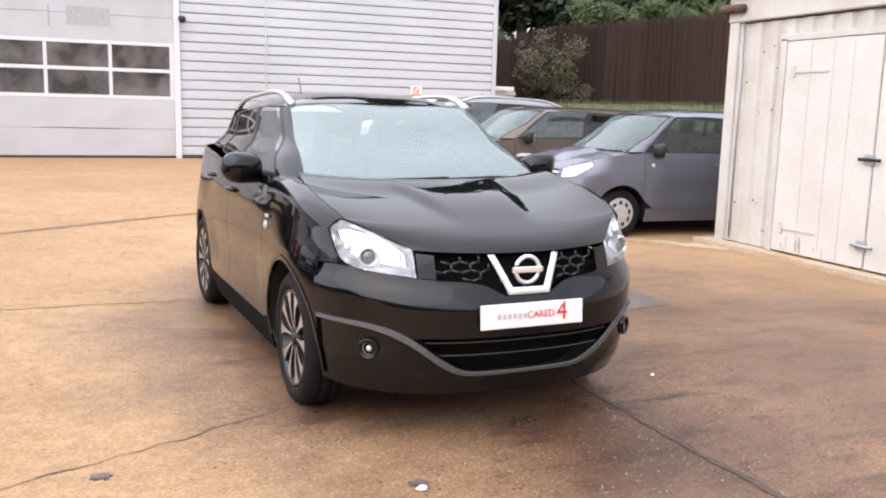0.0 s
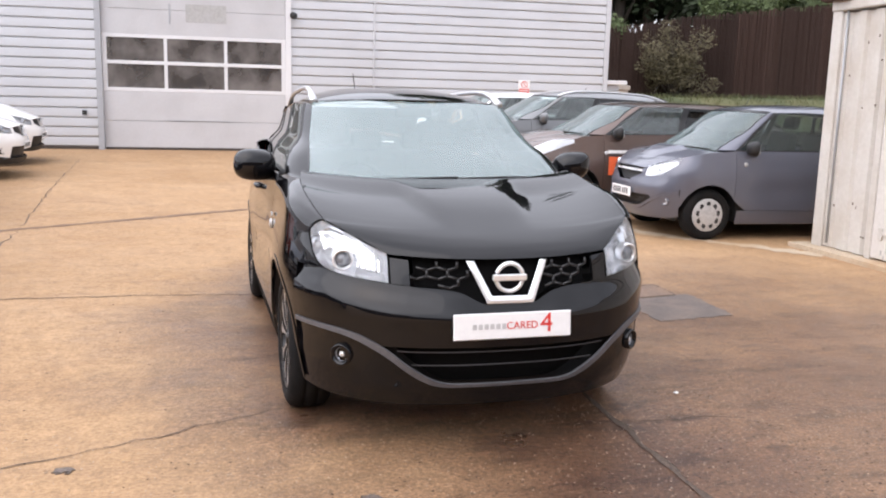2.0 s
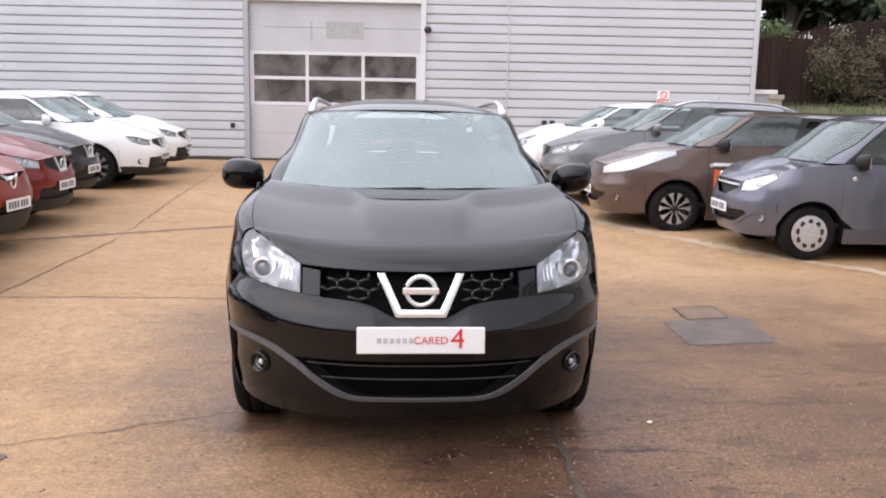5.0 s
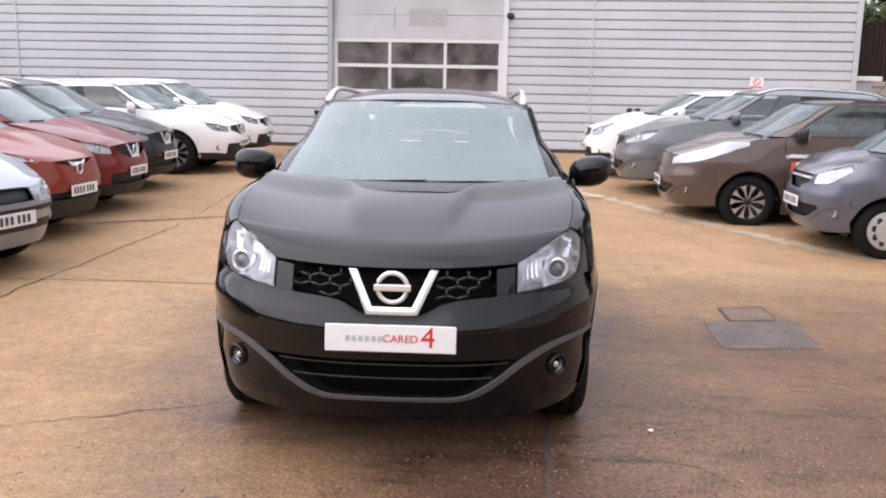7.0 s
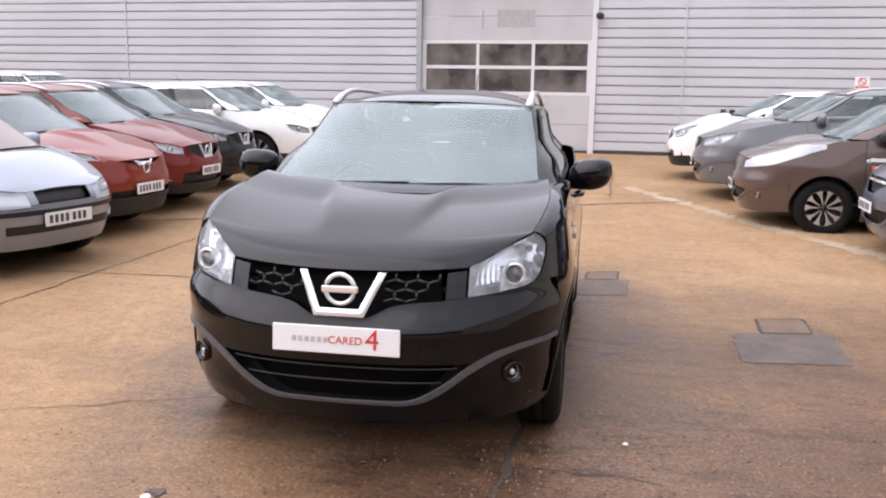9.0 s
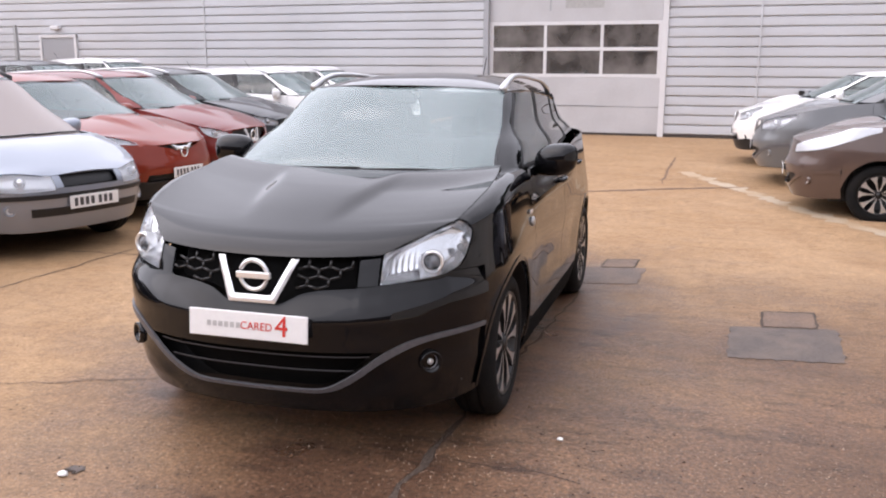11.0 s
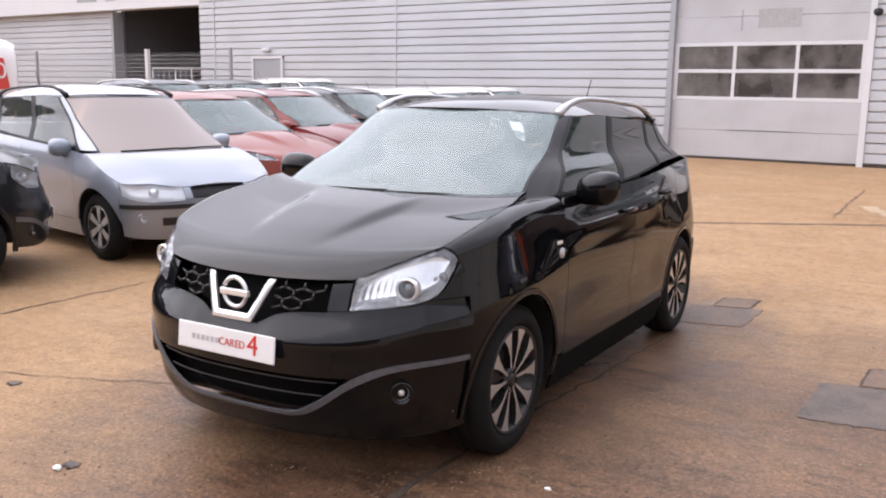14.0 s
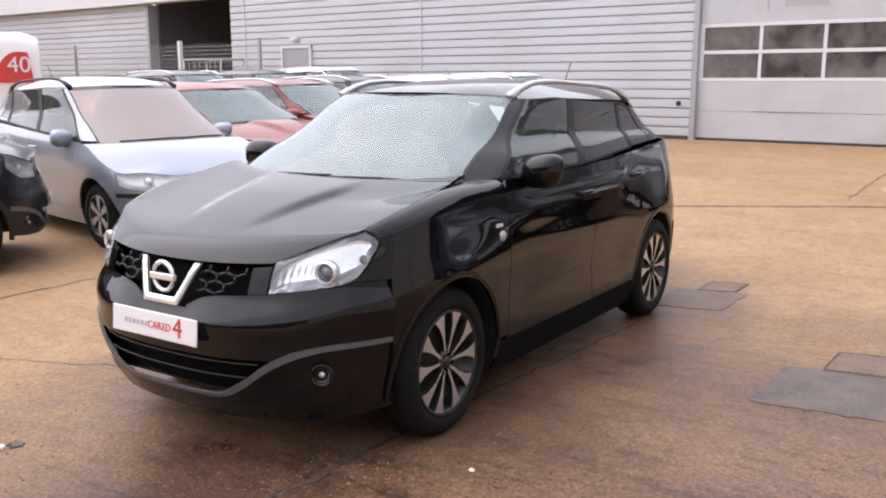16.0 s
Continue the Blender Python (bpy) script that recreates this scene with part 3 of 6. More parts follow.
        if fine:
            def cheek(a, b, s=s):
                u = .422 + .075 * a
                z0, z1 = .752 + .004 * a, .853 + .008 * a
                z = z0 + (z1 - z0) * b
                return H.pt(H.q_u(u, z), z, -.006) * (s, 1, 1)
            sheet("bumper_cheek", cheek, 8, 8, body, ob, "", .012, (0, -1, 0))
            continue
        front("bumper_cheek", s * qc, s * (q0 - .002), lambda q: zg(UQ(q)) - .002, lambda q: zn - .012 - .005 * (abs(q) - qc) / (q0 - qc), body, 4, 6)
    if fine:
        def valance(a, b):
            """The painted lower lip, hollow under the strip and then rolled under."""
            q = -qe + 2 * qe * a
            lo, hi = zs + .015 + .03 * (abs(q) / qe) ** 4, strip_lo(q) + .004
            z = lo + (hi - lo) * b
            u = UQ(q)
            ridge = bell((z - .285 - .02 * u) / .035) * bell((u - .52) / .22)
            return H.pt(q, z, -.008 - .005 * math.sin(math.pi * min(1, (hi - z) / .14)) * step((u - .25) / .2) + .006 * ridge)
        sheet("bumper_lip", valance, 96, 26, body, ob, "", .012, (0, -1, 0))
    else:
        front("bumper_lip", -qe, qe, lambda q: zs + .03 + .03 * (abs(q) / qe) ** 4, lambda q: strip_lo(q) - .001, C.get("lip_mat", body), 60, 6, "", -.002)
    strip = C.get("strip", STRIP)
    front("bumper_strip", -qe, qe, strip_lo, strip_hi, strip, 72, 3, "satin grey bumper strip" if strip is STRIP else "", .006)
    qi = qu(wi, .45)
    if flat:
        front("intake", -qi, qi, lambda q: flat - .17, lambda q: flat - .10, TRIM, 30, 3, "black lower grille", .004)
    else:
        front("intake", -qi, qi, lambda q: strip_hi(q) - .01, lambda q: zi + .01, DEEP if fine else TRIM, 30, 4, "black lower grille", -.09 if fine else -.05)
        for k, zz in enumerate((.470, .410) if fine else (.45, .405)):
            front("intake_bar", -qu(.48 - .06 * k), qu(.48 - .06 * k), lambda q: zz, lambda q: zz + .004, BARM if fine else TRIM, 30, 1, "thin grey bar", -.012, .006)
    # grille
    ug = .42 if fine else u0 - .07
    qg = qu(ug, .78)
    glo = lambda q: zt(UQ(q)) + .0
    ghi = lambda q: zn - .010 - .008 * (UQ(q) / ug) ** 2
    if fine:
        glo = lambda q: GRILLE_LOW(abs(H.pt(q, .78)[0])) - .01
        ghi = lambda q: .862
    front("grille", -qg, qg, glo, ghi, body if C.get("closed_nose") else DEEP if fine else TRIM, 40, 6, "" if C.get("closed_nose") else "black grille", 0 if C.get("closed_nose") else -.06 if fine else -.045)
    if fine:
        halves = {-1: ([], []), 1: ([], [])}
        def rod(p0, p1, r=.006):
            v, f = tube([p0, p1], r, 5)
            V, Fc = halves[1 if p0[0] > 0 else -1]
            b = len(V)
            V.extend(v)
            Fc.extend(tuple(b + i for i in q) for q in f)
        cw, ch = .088, .036
        for row in range(-1, 8):
            for col in range(-10, 11):
                x, z = (col + .5 * (row % 2)) * cw, .668 + row * ch
                P = [(x, z), (x + cw * .5, z + ch * .35), (x + cw * .5, z + ch)]
                ok = all(abs(px) < ug and .14 < abs(px) and zt(abs(px)) - .002 < pz < zn - .012 for px, pz in P)
                if ok:
                    pp = [H.pt(H.q_u(px, pz), pz, -.016) for px, pz in P]
                    rod(pp[0], pp[1]), rod(pp[1], pp[2])
                    x2 = x - cw * .5
                    if abs(x2) > .15:
                        rod(pp[0], H.pt(H.q_u(x2, z + ch * .35), z + ch * .35, -.016))
        for V, Fc in halves.values():
            put("grille_mesh", V, Fc, RIMBLACK, ob, "gloss black honeycomb mesh")
    if C["nose"] == "v":
        zb_, zu_ = (.680, .853) if fine else (zgb - .058, zn - .006)
        ends = [(-.176, zu_), (-.114, zb_), (.114, zb_), (.176, zu_)], [(-.138, zu_), (-.084, zb_ + .036), (.084, zb_ + .036), (.138, zu_)]
        if fine:
            ends = [(-.180, zu_), (-.102, zb_), (.102, zb_), (.180, zu_)], [(-.148, zu_), (-.080, zb_ + .030), (.080, zb_ + .030), (.148, zu_)]

        def vee(a, b):
            k = min(int(a * 3), 2)
            t = a * 3 - k
            (xa, za), (xb, zb2) = ends[0][k], ends[0][k + 1]
            (xc, zc2), (xd, zd2) = ends[1][k], ends[1][k + 1]
            x = (xa + (xb - xa) * t) * (1 - b) + (xc + (xd - xc) * t) * b
            z = (za + (zb2 - za) * t) * (1 - b) + (zc2 + (zd2 - zc2) * t) * b
            return H.pt(H.q_u(x, z), z, .014 - .012 * abs(b - .5))
        sheet("grille_vee", vee, 48, 4, CHROME, ob, "chrome V-shaped grille trim", .02, (0, -1, 0))
        if fine:
            c0 = H.pt(0, .786, .014)
            pts = [(c0[0] + .06 * math.sin(t), c0[1] - .004, c0[2] + .06 * math.cos(t)) for t in np.linspace(0, 2 * math.pi, 33)]
            v, f = tube(pts, .0095, 8)
            put("ring_emblem", v, f, CHROME, ob, "chrome ring emblem with crossbar")
            bm = bmesh.new()
            box(bm, -.075, .075, c0[1] - .016, c0[1] + .004, c0[2] - .0135, c0[2] + .0135, .004)
            part("emblem_bar", bm, CHROME, ob)
        else:
            c0 = H.pt(0, zn - .09, .012)
            v, f = tube([(c0[0] + .055 * math.sin(t), c0[1], c0[2] + .055 * math.cos(t)) for t in np.linspace(0, 2 * math.pi, 21)], .011, 6)
            put("ring_emblem", v, f, CHROME, ob)
    elif C["nose"] == "bar":
        front("grille_bar", -qg, qg, lambda q: zn - .055, lambda q: zn - .03, CHROME, 20, 1, "", -.0, .03)
    # headlamps
    for s in (-1, 1):
        lamp = new("headlight")
        lamp.parent = ob
        lamp["label"] = "clear lens headlight with chrome reflector"
        def shell(off, k=1.0):
            def fn(a, b):
                if fine:
                    u = .506 + .283 * (1 - (1 - a) ** 1.6)
                    z = LAMP_LOW(u) + (LAMP_TOP(u) - LAMP_LOW(u)) * b
                    q = H.q_u(u, z)
                else:
                    q = q0 + (q1 - q0) * a
                    z = llo(q) + (lhi(q) - llo(q)) * b
                flute = .0016 * math.sin(a * 110) * step((.36 - a) / .05) * step((.62 - b) / .1) * step((b - .06) / .1) if fine and off < 0 else 0
                d = off if off >= 0 else off * (1 - (2 * abs(b - .5)) ** 4) * (1 - (2 * abs(a - .5)) ** 6) - .004 + flute
                return H.pt(q, z, d) * (s, 1, 1)
            return fn
        long_ = C.get("long_lamp")
        sheet("lens", shell(.014 if long_ else .001), N(20), N(8), LENS, lamp, "", 0, (s, -1, 0))
        sheet("reflector", shell(.009 if long_ else -.05), 90 if fine else N(20), 24 if fine else N(8), BRIGHT_LAMP if fine else REFLECTOR if C.get("bright_lamp") else DULL_LAMP, lamp, "", 0, (s, -1, 0))
        if fine:
            for u, zz, r0, m0, m1 in ((.681, .838, .046, RIMBLACK, CHROME),):
                c0 = H.pt(H.q_u(u, zz), zz, -.012) * (s, 1, 1)
                v, f = lathe([(.03, r0), (-.012, r0 * 1.02), (-.018, r0 * .9), (-.006, r0 * .74), (.0, r0 * .72)], 28)
                rim_ = put("lamp_bezel", [(p[1], p[0], p[2]) for p in v], f, m1, lamp)
                rim_.matrix_basis = Matrix.Translation(c0) @ pose(0, 0, 0, 0, 0, s * 12)
                v, f = lathe([(.004, r0 * .74), (-.008, r0 * .6), (-.016, r0 * .3), (-.018, 0.0)], 24)
                eye_ = put("projector", [(p[1], p[0], p[2]) for p in v], f, PROJECTOR, lamp)
                eye_.matrix_basis = Matrix.Translation(c0) @ pose(0, 0, 0, 0, 0, s * 12)
            c0 = H.pt(H.q_y(-.5, .88), .88, -.02) * (s, 1, 1)
            bm = bmesh.new()
            bmesh.ops.create_uvsphere(bm, u_segments=12, v_segments=8, radius=.018, matrix=Matrix.Translation(c0))
            part("indicator_bulb", bm, STEEL, lamp, "", True)
        if not fine and not long_:
            qm = (q0 * .55 + q1 * .45)
            zm = (llo(qm) + lhi(qm)) / 2
            bm = bmesh.new()
            bmesh.ops.create_uvsphere(bm, u_segments=14, v_segments=8, radius=min(.045, (lhi(qm) - llo(qm)) * .36), matrix=Matrix.Translation(H.pt(qm, zm, -.035) * (s, 1, 1)))
            part("projector", bm, CHROME, lamp, "", True)
        if C.get("round_lamps"):
            c0 = H.pt(H.q_u(.60, .60), .60, -.03) * (s, 1, 1)
            v, f = lathe([(.04, .098), (-.004, .095), (-.008, .086), (.012, .07), (.03, 0.0)], 24)
            rl = put("round_lamp", [(p[1], p[0], p[2]) for p in v], f, DULL_LAMP, ob, "round headlight")
            rl.matrix_basis = Matrix.Translation(c0) @ pose(0, 0, 0, 0, 0, s * 34)
        # fog lamp
        if C["fog"]:
            uf, zf = .69, .433
            c0 = H.pt(H.q_u(uf, zf), zf, .002 if fine else .0) * (s, 1, 1)
            fog = new("fog_light")
            fog.parent = ob
            fog.matrix_basis = Matrix.Translation(c0) @ pose(0, 0, 0, 0, 0, s * (36 if fine else 26))
            v, f = lathe([(.02, .05), (-.003, .047), (-.005, .04), (.014, .032)], 24)
            put("bezel", [(p[1], p[0], p[2]) for p in v], f, C.get("lip_mat", body), fog)
            if fine:
                v, f = lathe([(.014, .032), (.024, .026), (.030, 0.0)], 24)
                put("bowl", [(p[1], p[0], p[2]) for p in v], f, PROJECTOR, fog)
                v, f = lathe([(.026, .014), (.012, .013), (.008, .007), (.008, 0.0)], 16)
                put("bulb_cap", [(p[1], p[0] , p[2]) for p in v], f, CHROME, fog)
            else:
                v, f = lathe([(.014, .032), (.004, .03), (.0, .026), (.008, .018), (.012, 0.0)], 24)
                put("reflector", [(p[1], p[0], p[2]) for p in v], f, DULL_LAMP, fog)
    # bonnet: the middle line and the edge, with two raised pleats by the windscreen
    def bonnet_edge(b):
        if fine:
            if b < .3:
                u = .497 + (.735 - .497) * b / .3
                z = LAMP_TOP(u) + .005
                return H.pt(H.q_u(u, z), z, .001)
            y = -.455 + .755 * (b - .3) / .7
            return np.array((WING_X(y) - .003, y, WING_Z(y) + .001))
        if b < .32:
            k = b / .32
            q = q0 - .015 + (q1 - q0 + .015) * k
            lift = min(max((q - q0 + .02) / .05, 0), 1)
            z = (zn - .012) * (1 - lift) + (lhi(max(q, q0)) + .003) * lift
            return H.pt(q, z, .001)
        y = yt + (yc + .19 - yt) * (b - .32) / .68
        z = ftop(y) + .002
        return H.pt(H.q_y(y, z), z, .001)

    def bonnet(a, b):
        t = 2 * a - 1
        u_e, y_e, z_e = bonnet_edge(b)
        k = abs(t)
        if fine:
            b2 = b ** 1.25
            y_c = -.812 + (yc - .02 + .812) * b2
            rise = BONNET_Z(y_c)
            x, y = t * u_e, y_c + (y_e - y_c) * k ** 2.3
            z = rise + (z_e - rise) * k ** (2.2 + 1.0 * min(1, b * 2.5))
            r, soft_, high = .13 + .19 * b, .016, .026
        else:
            y_c = -fo + .07 + (yc - .035 + fo - .07) * b
            z_c = zn + (zc - zn) * (1 - (1 - b) ** 1.55) + .006
            x, y = t * u_e, y_c + (y_e - y_c) * k ** 2.3
            z = z_c + (z_e - z_c) * k ** (1.8 + .8 * min(1, b * 3))
            r, soft_, high = .10 + .22 * b, .008, .036
        on = min(max((b - .25) / .5, 0), 1)
        ridge, level = 1 / (1 + math.exp(-(r - abs(x)) / soft_)), step((b - .72) / .28) if fine else 0
        z += high * on * on * (3 - 2 * on) * (ridge + (1 - ridge) * level) * C.get("pleat", 1) * (1 if b < .97 or fine else .6)
        return (x, y, z)
    sheet("bonnet", bonnet, 120 if fine else 34, 70 if fine else N(40), body, ob, "", .014, (0, 0, 1))
    # cowl and windscreen
    cow = lambda a: -1 + 2 * a
    def cowl(a, b):
        t = cow(a)
        p0 = np.array((t * hw * .84, yc - .03 + .22 * abs(t) ** 2.3, zc - .01))
        p1 = np.array(G.pt(G.q_u(t * hw * .80, zc + .0), zc + .0)) + (0, .03, 0)
        p = p0 + (p1 - p0) * b
        return p - (0, 0, .012 * math.sin(math.pi * b))
    sheet("cowl", cowl, N(24), 3, TRIM, ob, "", 0, (0, 0, 1))
    qw = lambda z: G.q_u(hw * .80 - (hw * .80 - wr + .025) * (z - zc) / (zwt + .012 - zc), z)

    def screen(a, b, off=0.0, m=1.0):
        z0_, z1_ = zc - .005, zwt + .014
        t = 2 * a - 1
        z = z0_ + (z1_ - z0_) * b + .02 * (1 - t * t) * b
        return G.pt(qw(z) * t * m, z, off)
    sheet("windscreen", screen, N(24), N(14), C.get("screen", GLASS if fine else DIM_GLASS), ob, "clear curved windscreen", 0, (0, -1, .5))
    def frit(a, b):
        return screen(a, 1 - (.018 if fine else .055) * (1 - b), .0015)
    sheet("sunshade_band", frit, N(24), 1, FRIT, ob, "", 0, (0, -1, .5))
    for s in (-1, 1):
        sheet("screen_edge", lambda a, b: screen(.5 + s * (.5 - .018 * a), b, .0015), 1, N(12), FRIT, ob, "", 0, (0, -1, .5))
    # side windows, pillars
    ztop = line([.5, ywt, ywt + .6, yrr - .5, yrr], [zwt - .02, zwt - .005, zwt + .012, zwt - .03, zwt - .08])
    zlow = lambda y: belt(y) + .004
    tA = lambda b: yd0 + .05 + (ywt + .19 - yd0) * b
    def strip_g(nm, s, e0, e1, mat, na, nb, lab="", off=0.0, depth=.008, b0=0.0, b1=1.0):
        def fn(a, b):
            b = b0 + (b1 - b0) * b
            y = e0(b) + (e1(b) - e0(b)) * a
            z = zlow(y) + (ztop(y) - zlow(y)) * b
            return G.pt(G.q_y(y, z), z, off) * (s, 1, 1)
        return sheet(nm, fn, N(na), N(nb), mat, ob, lab, depth, (s, 0, .3))
    tint = TINT if C["tint"] else SIDEGLASS
    yq = C["yq"]
    for s in (-1, 1):
        def pillar(a, b, s=s):
            y1 = tA(b) - .02
            z = zlow(y1) + (ztop(y1) - zlow(y1)) * b
            zz = min(z, zwt + .012)
            qa, qb = qw(zz) + .004, G.q_y(y1, z)
            return G.pt(qa + (qb - qa) * a, z) * (s, 1, 1)
        sheet("a_pillar", pillar, 5, N(12), body, ob, "", .03, (s, -.5, .3))
        strip_g("front_side_window", s, lambda b: tA(b), lambda b: yb - .06 + .15 * b, SIDEGLASS, 10, 10, "", -.004)
        strip_g("window_frame", s, lambda b: tA(b) - .022, lambda b: tA(b) + .016, TRIM, 2, 10, "", .001)
        strip_g("b_pillar", s, lambda b: yb - .06 + .15 * b, lambda b: yb + .03 + .15 * b, TRIM, 2, 10, "", .0, .02)
        strip_g("rear_side_window", s, lambda b: yb + .03 + .15 * b, lambda b: ydr - .10 + .02 * b, tint, 10, 10, "dark tinted rear window", -.004)
        strip_g("door_pillar", s, lambda b: ydr - .10 + .02 * b, lambda b: ydr - .03 + .0 * b, TRIM, 2, 10, "", .0, .02)
        strip_g("quarter_window", s, lambda b: ydr - .03 + .0 * b, lambda b: yq - .06 - .22 * b, tint, 6, 8, "dark tinted quarter window", -.004, b0=.1, b1=.95)
        strip_g("quarter_surround", s, lambda b: ydr - .03 + .0 * b, lambda b: yq - .06 - .22 * b, body, 6, 2, "", .0, .01, -.0, .1)
        strip_g("d_pillar", s, lambda b: yq - .06 - .22 * b, lambda b: wb + ro - .3 - (wb + ro - yrr - .08) * b, body, 6, 10, "", .0, .02)
        strip_g("window_sill_trim", s, lambda b: yd0 + .03, lambda b: ydr - .10 if fine else yq - .1, TRIM, 20, 1, "black window seal", .004, .004, -.02 if fine else -.035, .02)
    # roof
    def roof(a, b):
        t = 2 * a - 1
        y_c = ywt - .02 + (yrr + .06 - ywt) * b
        y_e = ywt + .19 + (yrr - .03 - ywt - .19) * b
        z_e = ztop(y_e)
        u_e = G.pt(G.q_y(y_e, z_e), z_e)[0]
        if b < .12:
            u_e = min(u_e, wr + .03)
        z_c = zwt + .035 + (zr - zwt - .035) * math.sin(math.pi * min(1, b * 1.0 + .0) ** .8) ** .7 - .02 * b
        if fine:
            z_c = ROOF_Z(y_c)
        k = abs(t)
        return (t * u_e, y_c + (y_e - y_c) * k ** 2.2, z_c + (z_e - z_c) * k ** 3.2)
    sheet("roof", roof, N(30), N(24), C.get("roof_mat", body), ob, "", .01, (0, 0, 1))
    if C["rails"]:
        for s in (-1, 1):
            pts, rad = [], []
            for k in range(15):
                t = k / 14
                y = ywt + .16 + (yrr - ywt - .30) * t
                a = .5 + s * .455
                b_ = min(max((y - ywt) / (yrr - ywt), 0), 1)
                p = Vector(roof(a, b_))
                lift = .075 * (1 - (2 * abs(t - .5)) ** 5)
                pts.append((p.x, y, p.z + lift - .006))
                rad.append(.014 + .012 * (2 * abs(t - .5)) ** 4)
            v, f = tube(pts, rad, 8)
            put("roof_rail", v, f, ALLOY if C.get("rail_silver", True) else TRIM, ob, "satin silver roof rail")
    # tail
    front("tailgate", 2.12 * -1, -3, lambda q: .62, lambda q: zbr - .01, body, 16, 10, "", .0, .012, H, (0, 1, 0))
    front("tailgate", 3, 2.12, lambda q: .62, lambda q: zbr - .01, body, 16, 10, "", .0, .012, H, (0, 1, 0))
    for s in (-1, 1):
        front("rear_bumper", s * qy(wb + ar + .02, .5), s * 3, lambda q: zs + .03, lambda q: .615, body, 20, 6, "", .006, .012, H, (0, 1, 0))
        front("tail_light", s * (2.36 if fine else 2.22), s * 2.6, lambda q: .80, lambda q: zbr - .03, REDLAMP, 8, 6, "red tail light", .008, .012, H, (s, 1, 0))
        front("rear_window", s * 3, s * 2.3, lambda q: zbr, lambda q: zwt - .05, tint, 12, 6, "", -.002, 0, G, (0, 1, .3))
        front("rear_header", s * 3, s * 2.05, lambda q: zwt - .06, lambda q: zwt - .012, body, 12, 2, "", .004, .02, G, (0, 1, .3))
    # mirrors
    for s in (-1, 1):
        m = new("door_mirror")
        m.parent = ob
        bm = bmesh.new()
        bmesh.ops.create_uvsphere(bm, u_segments=20, v_segments=14, radius=1)
        for v in bm.verts:
            x, y, z = v.co
            f_ = lambda q, e: math.copysign(abs(q) ** e, q)
            v.co = (f_(x, .75) * .118 + .01 * z, max(y, -1) * .10 if y < 0 else y * .025, f_(z, .72) * .088 + .012 * x * s)
        shell_ = part("mirror_shell", bm, C.get("mirror_mat", body), m, "", True)
        bm = bmesh.new()
        box(bm, -.08, .08, .014, .0262, -.052, .052, .005)
        part("mirror_glass", bm, CHROME, m, "mirror glass")
        m.matrix_basis = Matrix.Translation((s * (hw + (.062 if fine else .02)), yd0 + .21, zc + .035)) @ pose(0, 0, 0, 0, 0, s * -12)
        bm = bmesh.new()
        box(bm, -.16, .02, -.04, .015, -.085, -.04, .012)
        for v in bm.verts:
            v.co.x *= s
        part("mirror_arm", bm, TRIM, m)
    # handles, plate, wipers, aerial
    for s in (-1, 1):
        for y in (yb - .13, ydr - .28):
            z = belt(y) - .15
            p = H.pt(H.q_y(y, z), z) * (s, 1, 1)
            v, f = tube([(p[0] + s * .0, y - .1, z), (p[0] + s * .022, y - .075, z), (p[0] + s * .026, y, z + .004), (p[0] + s * .022, y + .075, z), (p[0], y + .1, z)], [.012, .014, .015, .014, .012], 8)
            put("door_handle", v, f, body, ob)
    for x0, x1 in ((-.52, .06), (.05, .62)):
        pts = []
        for k in range(7):
            x = x0 + (x1 - x0) * k / 6
            z = zc + (-.006 if fine else .012) + .014 * (k / 6 if x0 < 0 else 1 - abs(k / 6 - .5))
            p = G.pt(G.q_u(x, z), z, .014)
            pts.append((p[0], p[1], p[2]))
        v, f = tube(pts, .007, 6)
        put("wiper", v, f, TRIM, ob)
    if fine or C.get("repeater"):
        for s in (-1, 1):
            p = H.pt(H.q_y(.42, .868), .868, .002) * (s, 1, 1)
            v, f = lathe([(0, .026), (s * .008, .024), (s * .012, .014), (s * .012, 0.0)], 20)
            lampy = put("side_repeater", v, f if s < 0 else [q[::-1] for q in f], STEEL, ob, "clear round side repeater")
            lampy.location = p
            if not fine:
                continue
            bm = bmesh.new()
            box(bm, p[0] - .006, p[0] + .002, .365, .425, .912, .930, .003)
            part("side_badge", bm, CHROME, ob)
    if C.get("plate", True):
        zp = C.get("zp", .5)
        pl = plate("number_plate", ob, H.pt(0, zp, .012), 0, True)
    v, f = tube([(0, yrr - .1, zr - .06), (0, yrr + .02, zr + .12)], .004, 5)
    put("aerial", v, f, TRIM, ob)
    # inside
    smat = seats or CLOTH
    for x in (-.37, .37):
        seat(ob, x, 1.25, smat)
    if fine or C.get("rearseats", True):
        bm = bmesh.new()
        box(bm, -.6, .6, 1.9, 2.4, .45, .66, .05)
        box(bm, -.6, .6, 2.35, 2.5, .6, 1.16, .05)
        for x in (-.4, 0, .4):
            box(bm, x - .12, x + .12, 2.38, 2.46, 1.18, 1.32, .035)
        part("rear_seat", bm, smat, ob, "", True)
    def dash(a, b):
        t = 2 * a - 1
        pr = [(yc + .02, zc - .02), (yc + .25, zc + .0), (yc + .5, zc - .02), (yc + .58, zc - .1), (yc + .55, zc - .4)]
        k = b * 4
        i = min(int(k), 3)
        y, z = (pr[i][0] + (pr[i + 1][0] - pr[i][0]) * (k - i), pr[i][1] + (pr[i + 1][1] - pr[i][1]) * (k - i))
        return (t * hw * .78, y + .2 * abs(t) ** 3 * (1 - b), z)
    sheet("dashboard", dash, 16, 8, DASH, ob, "", 0, (0, .2, 1))
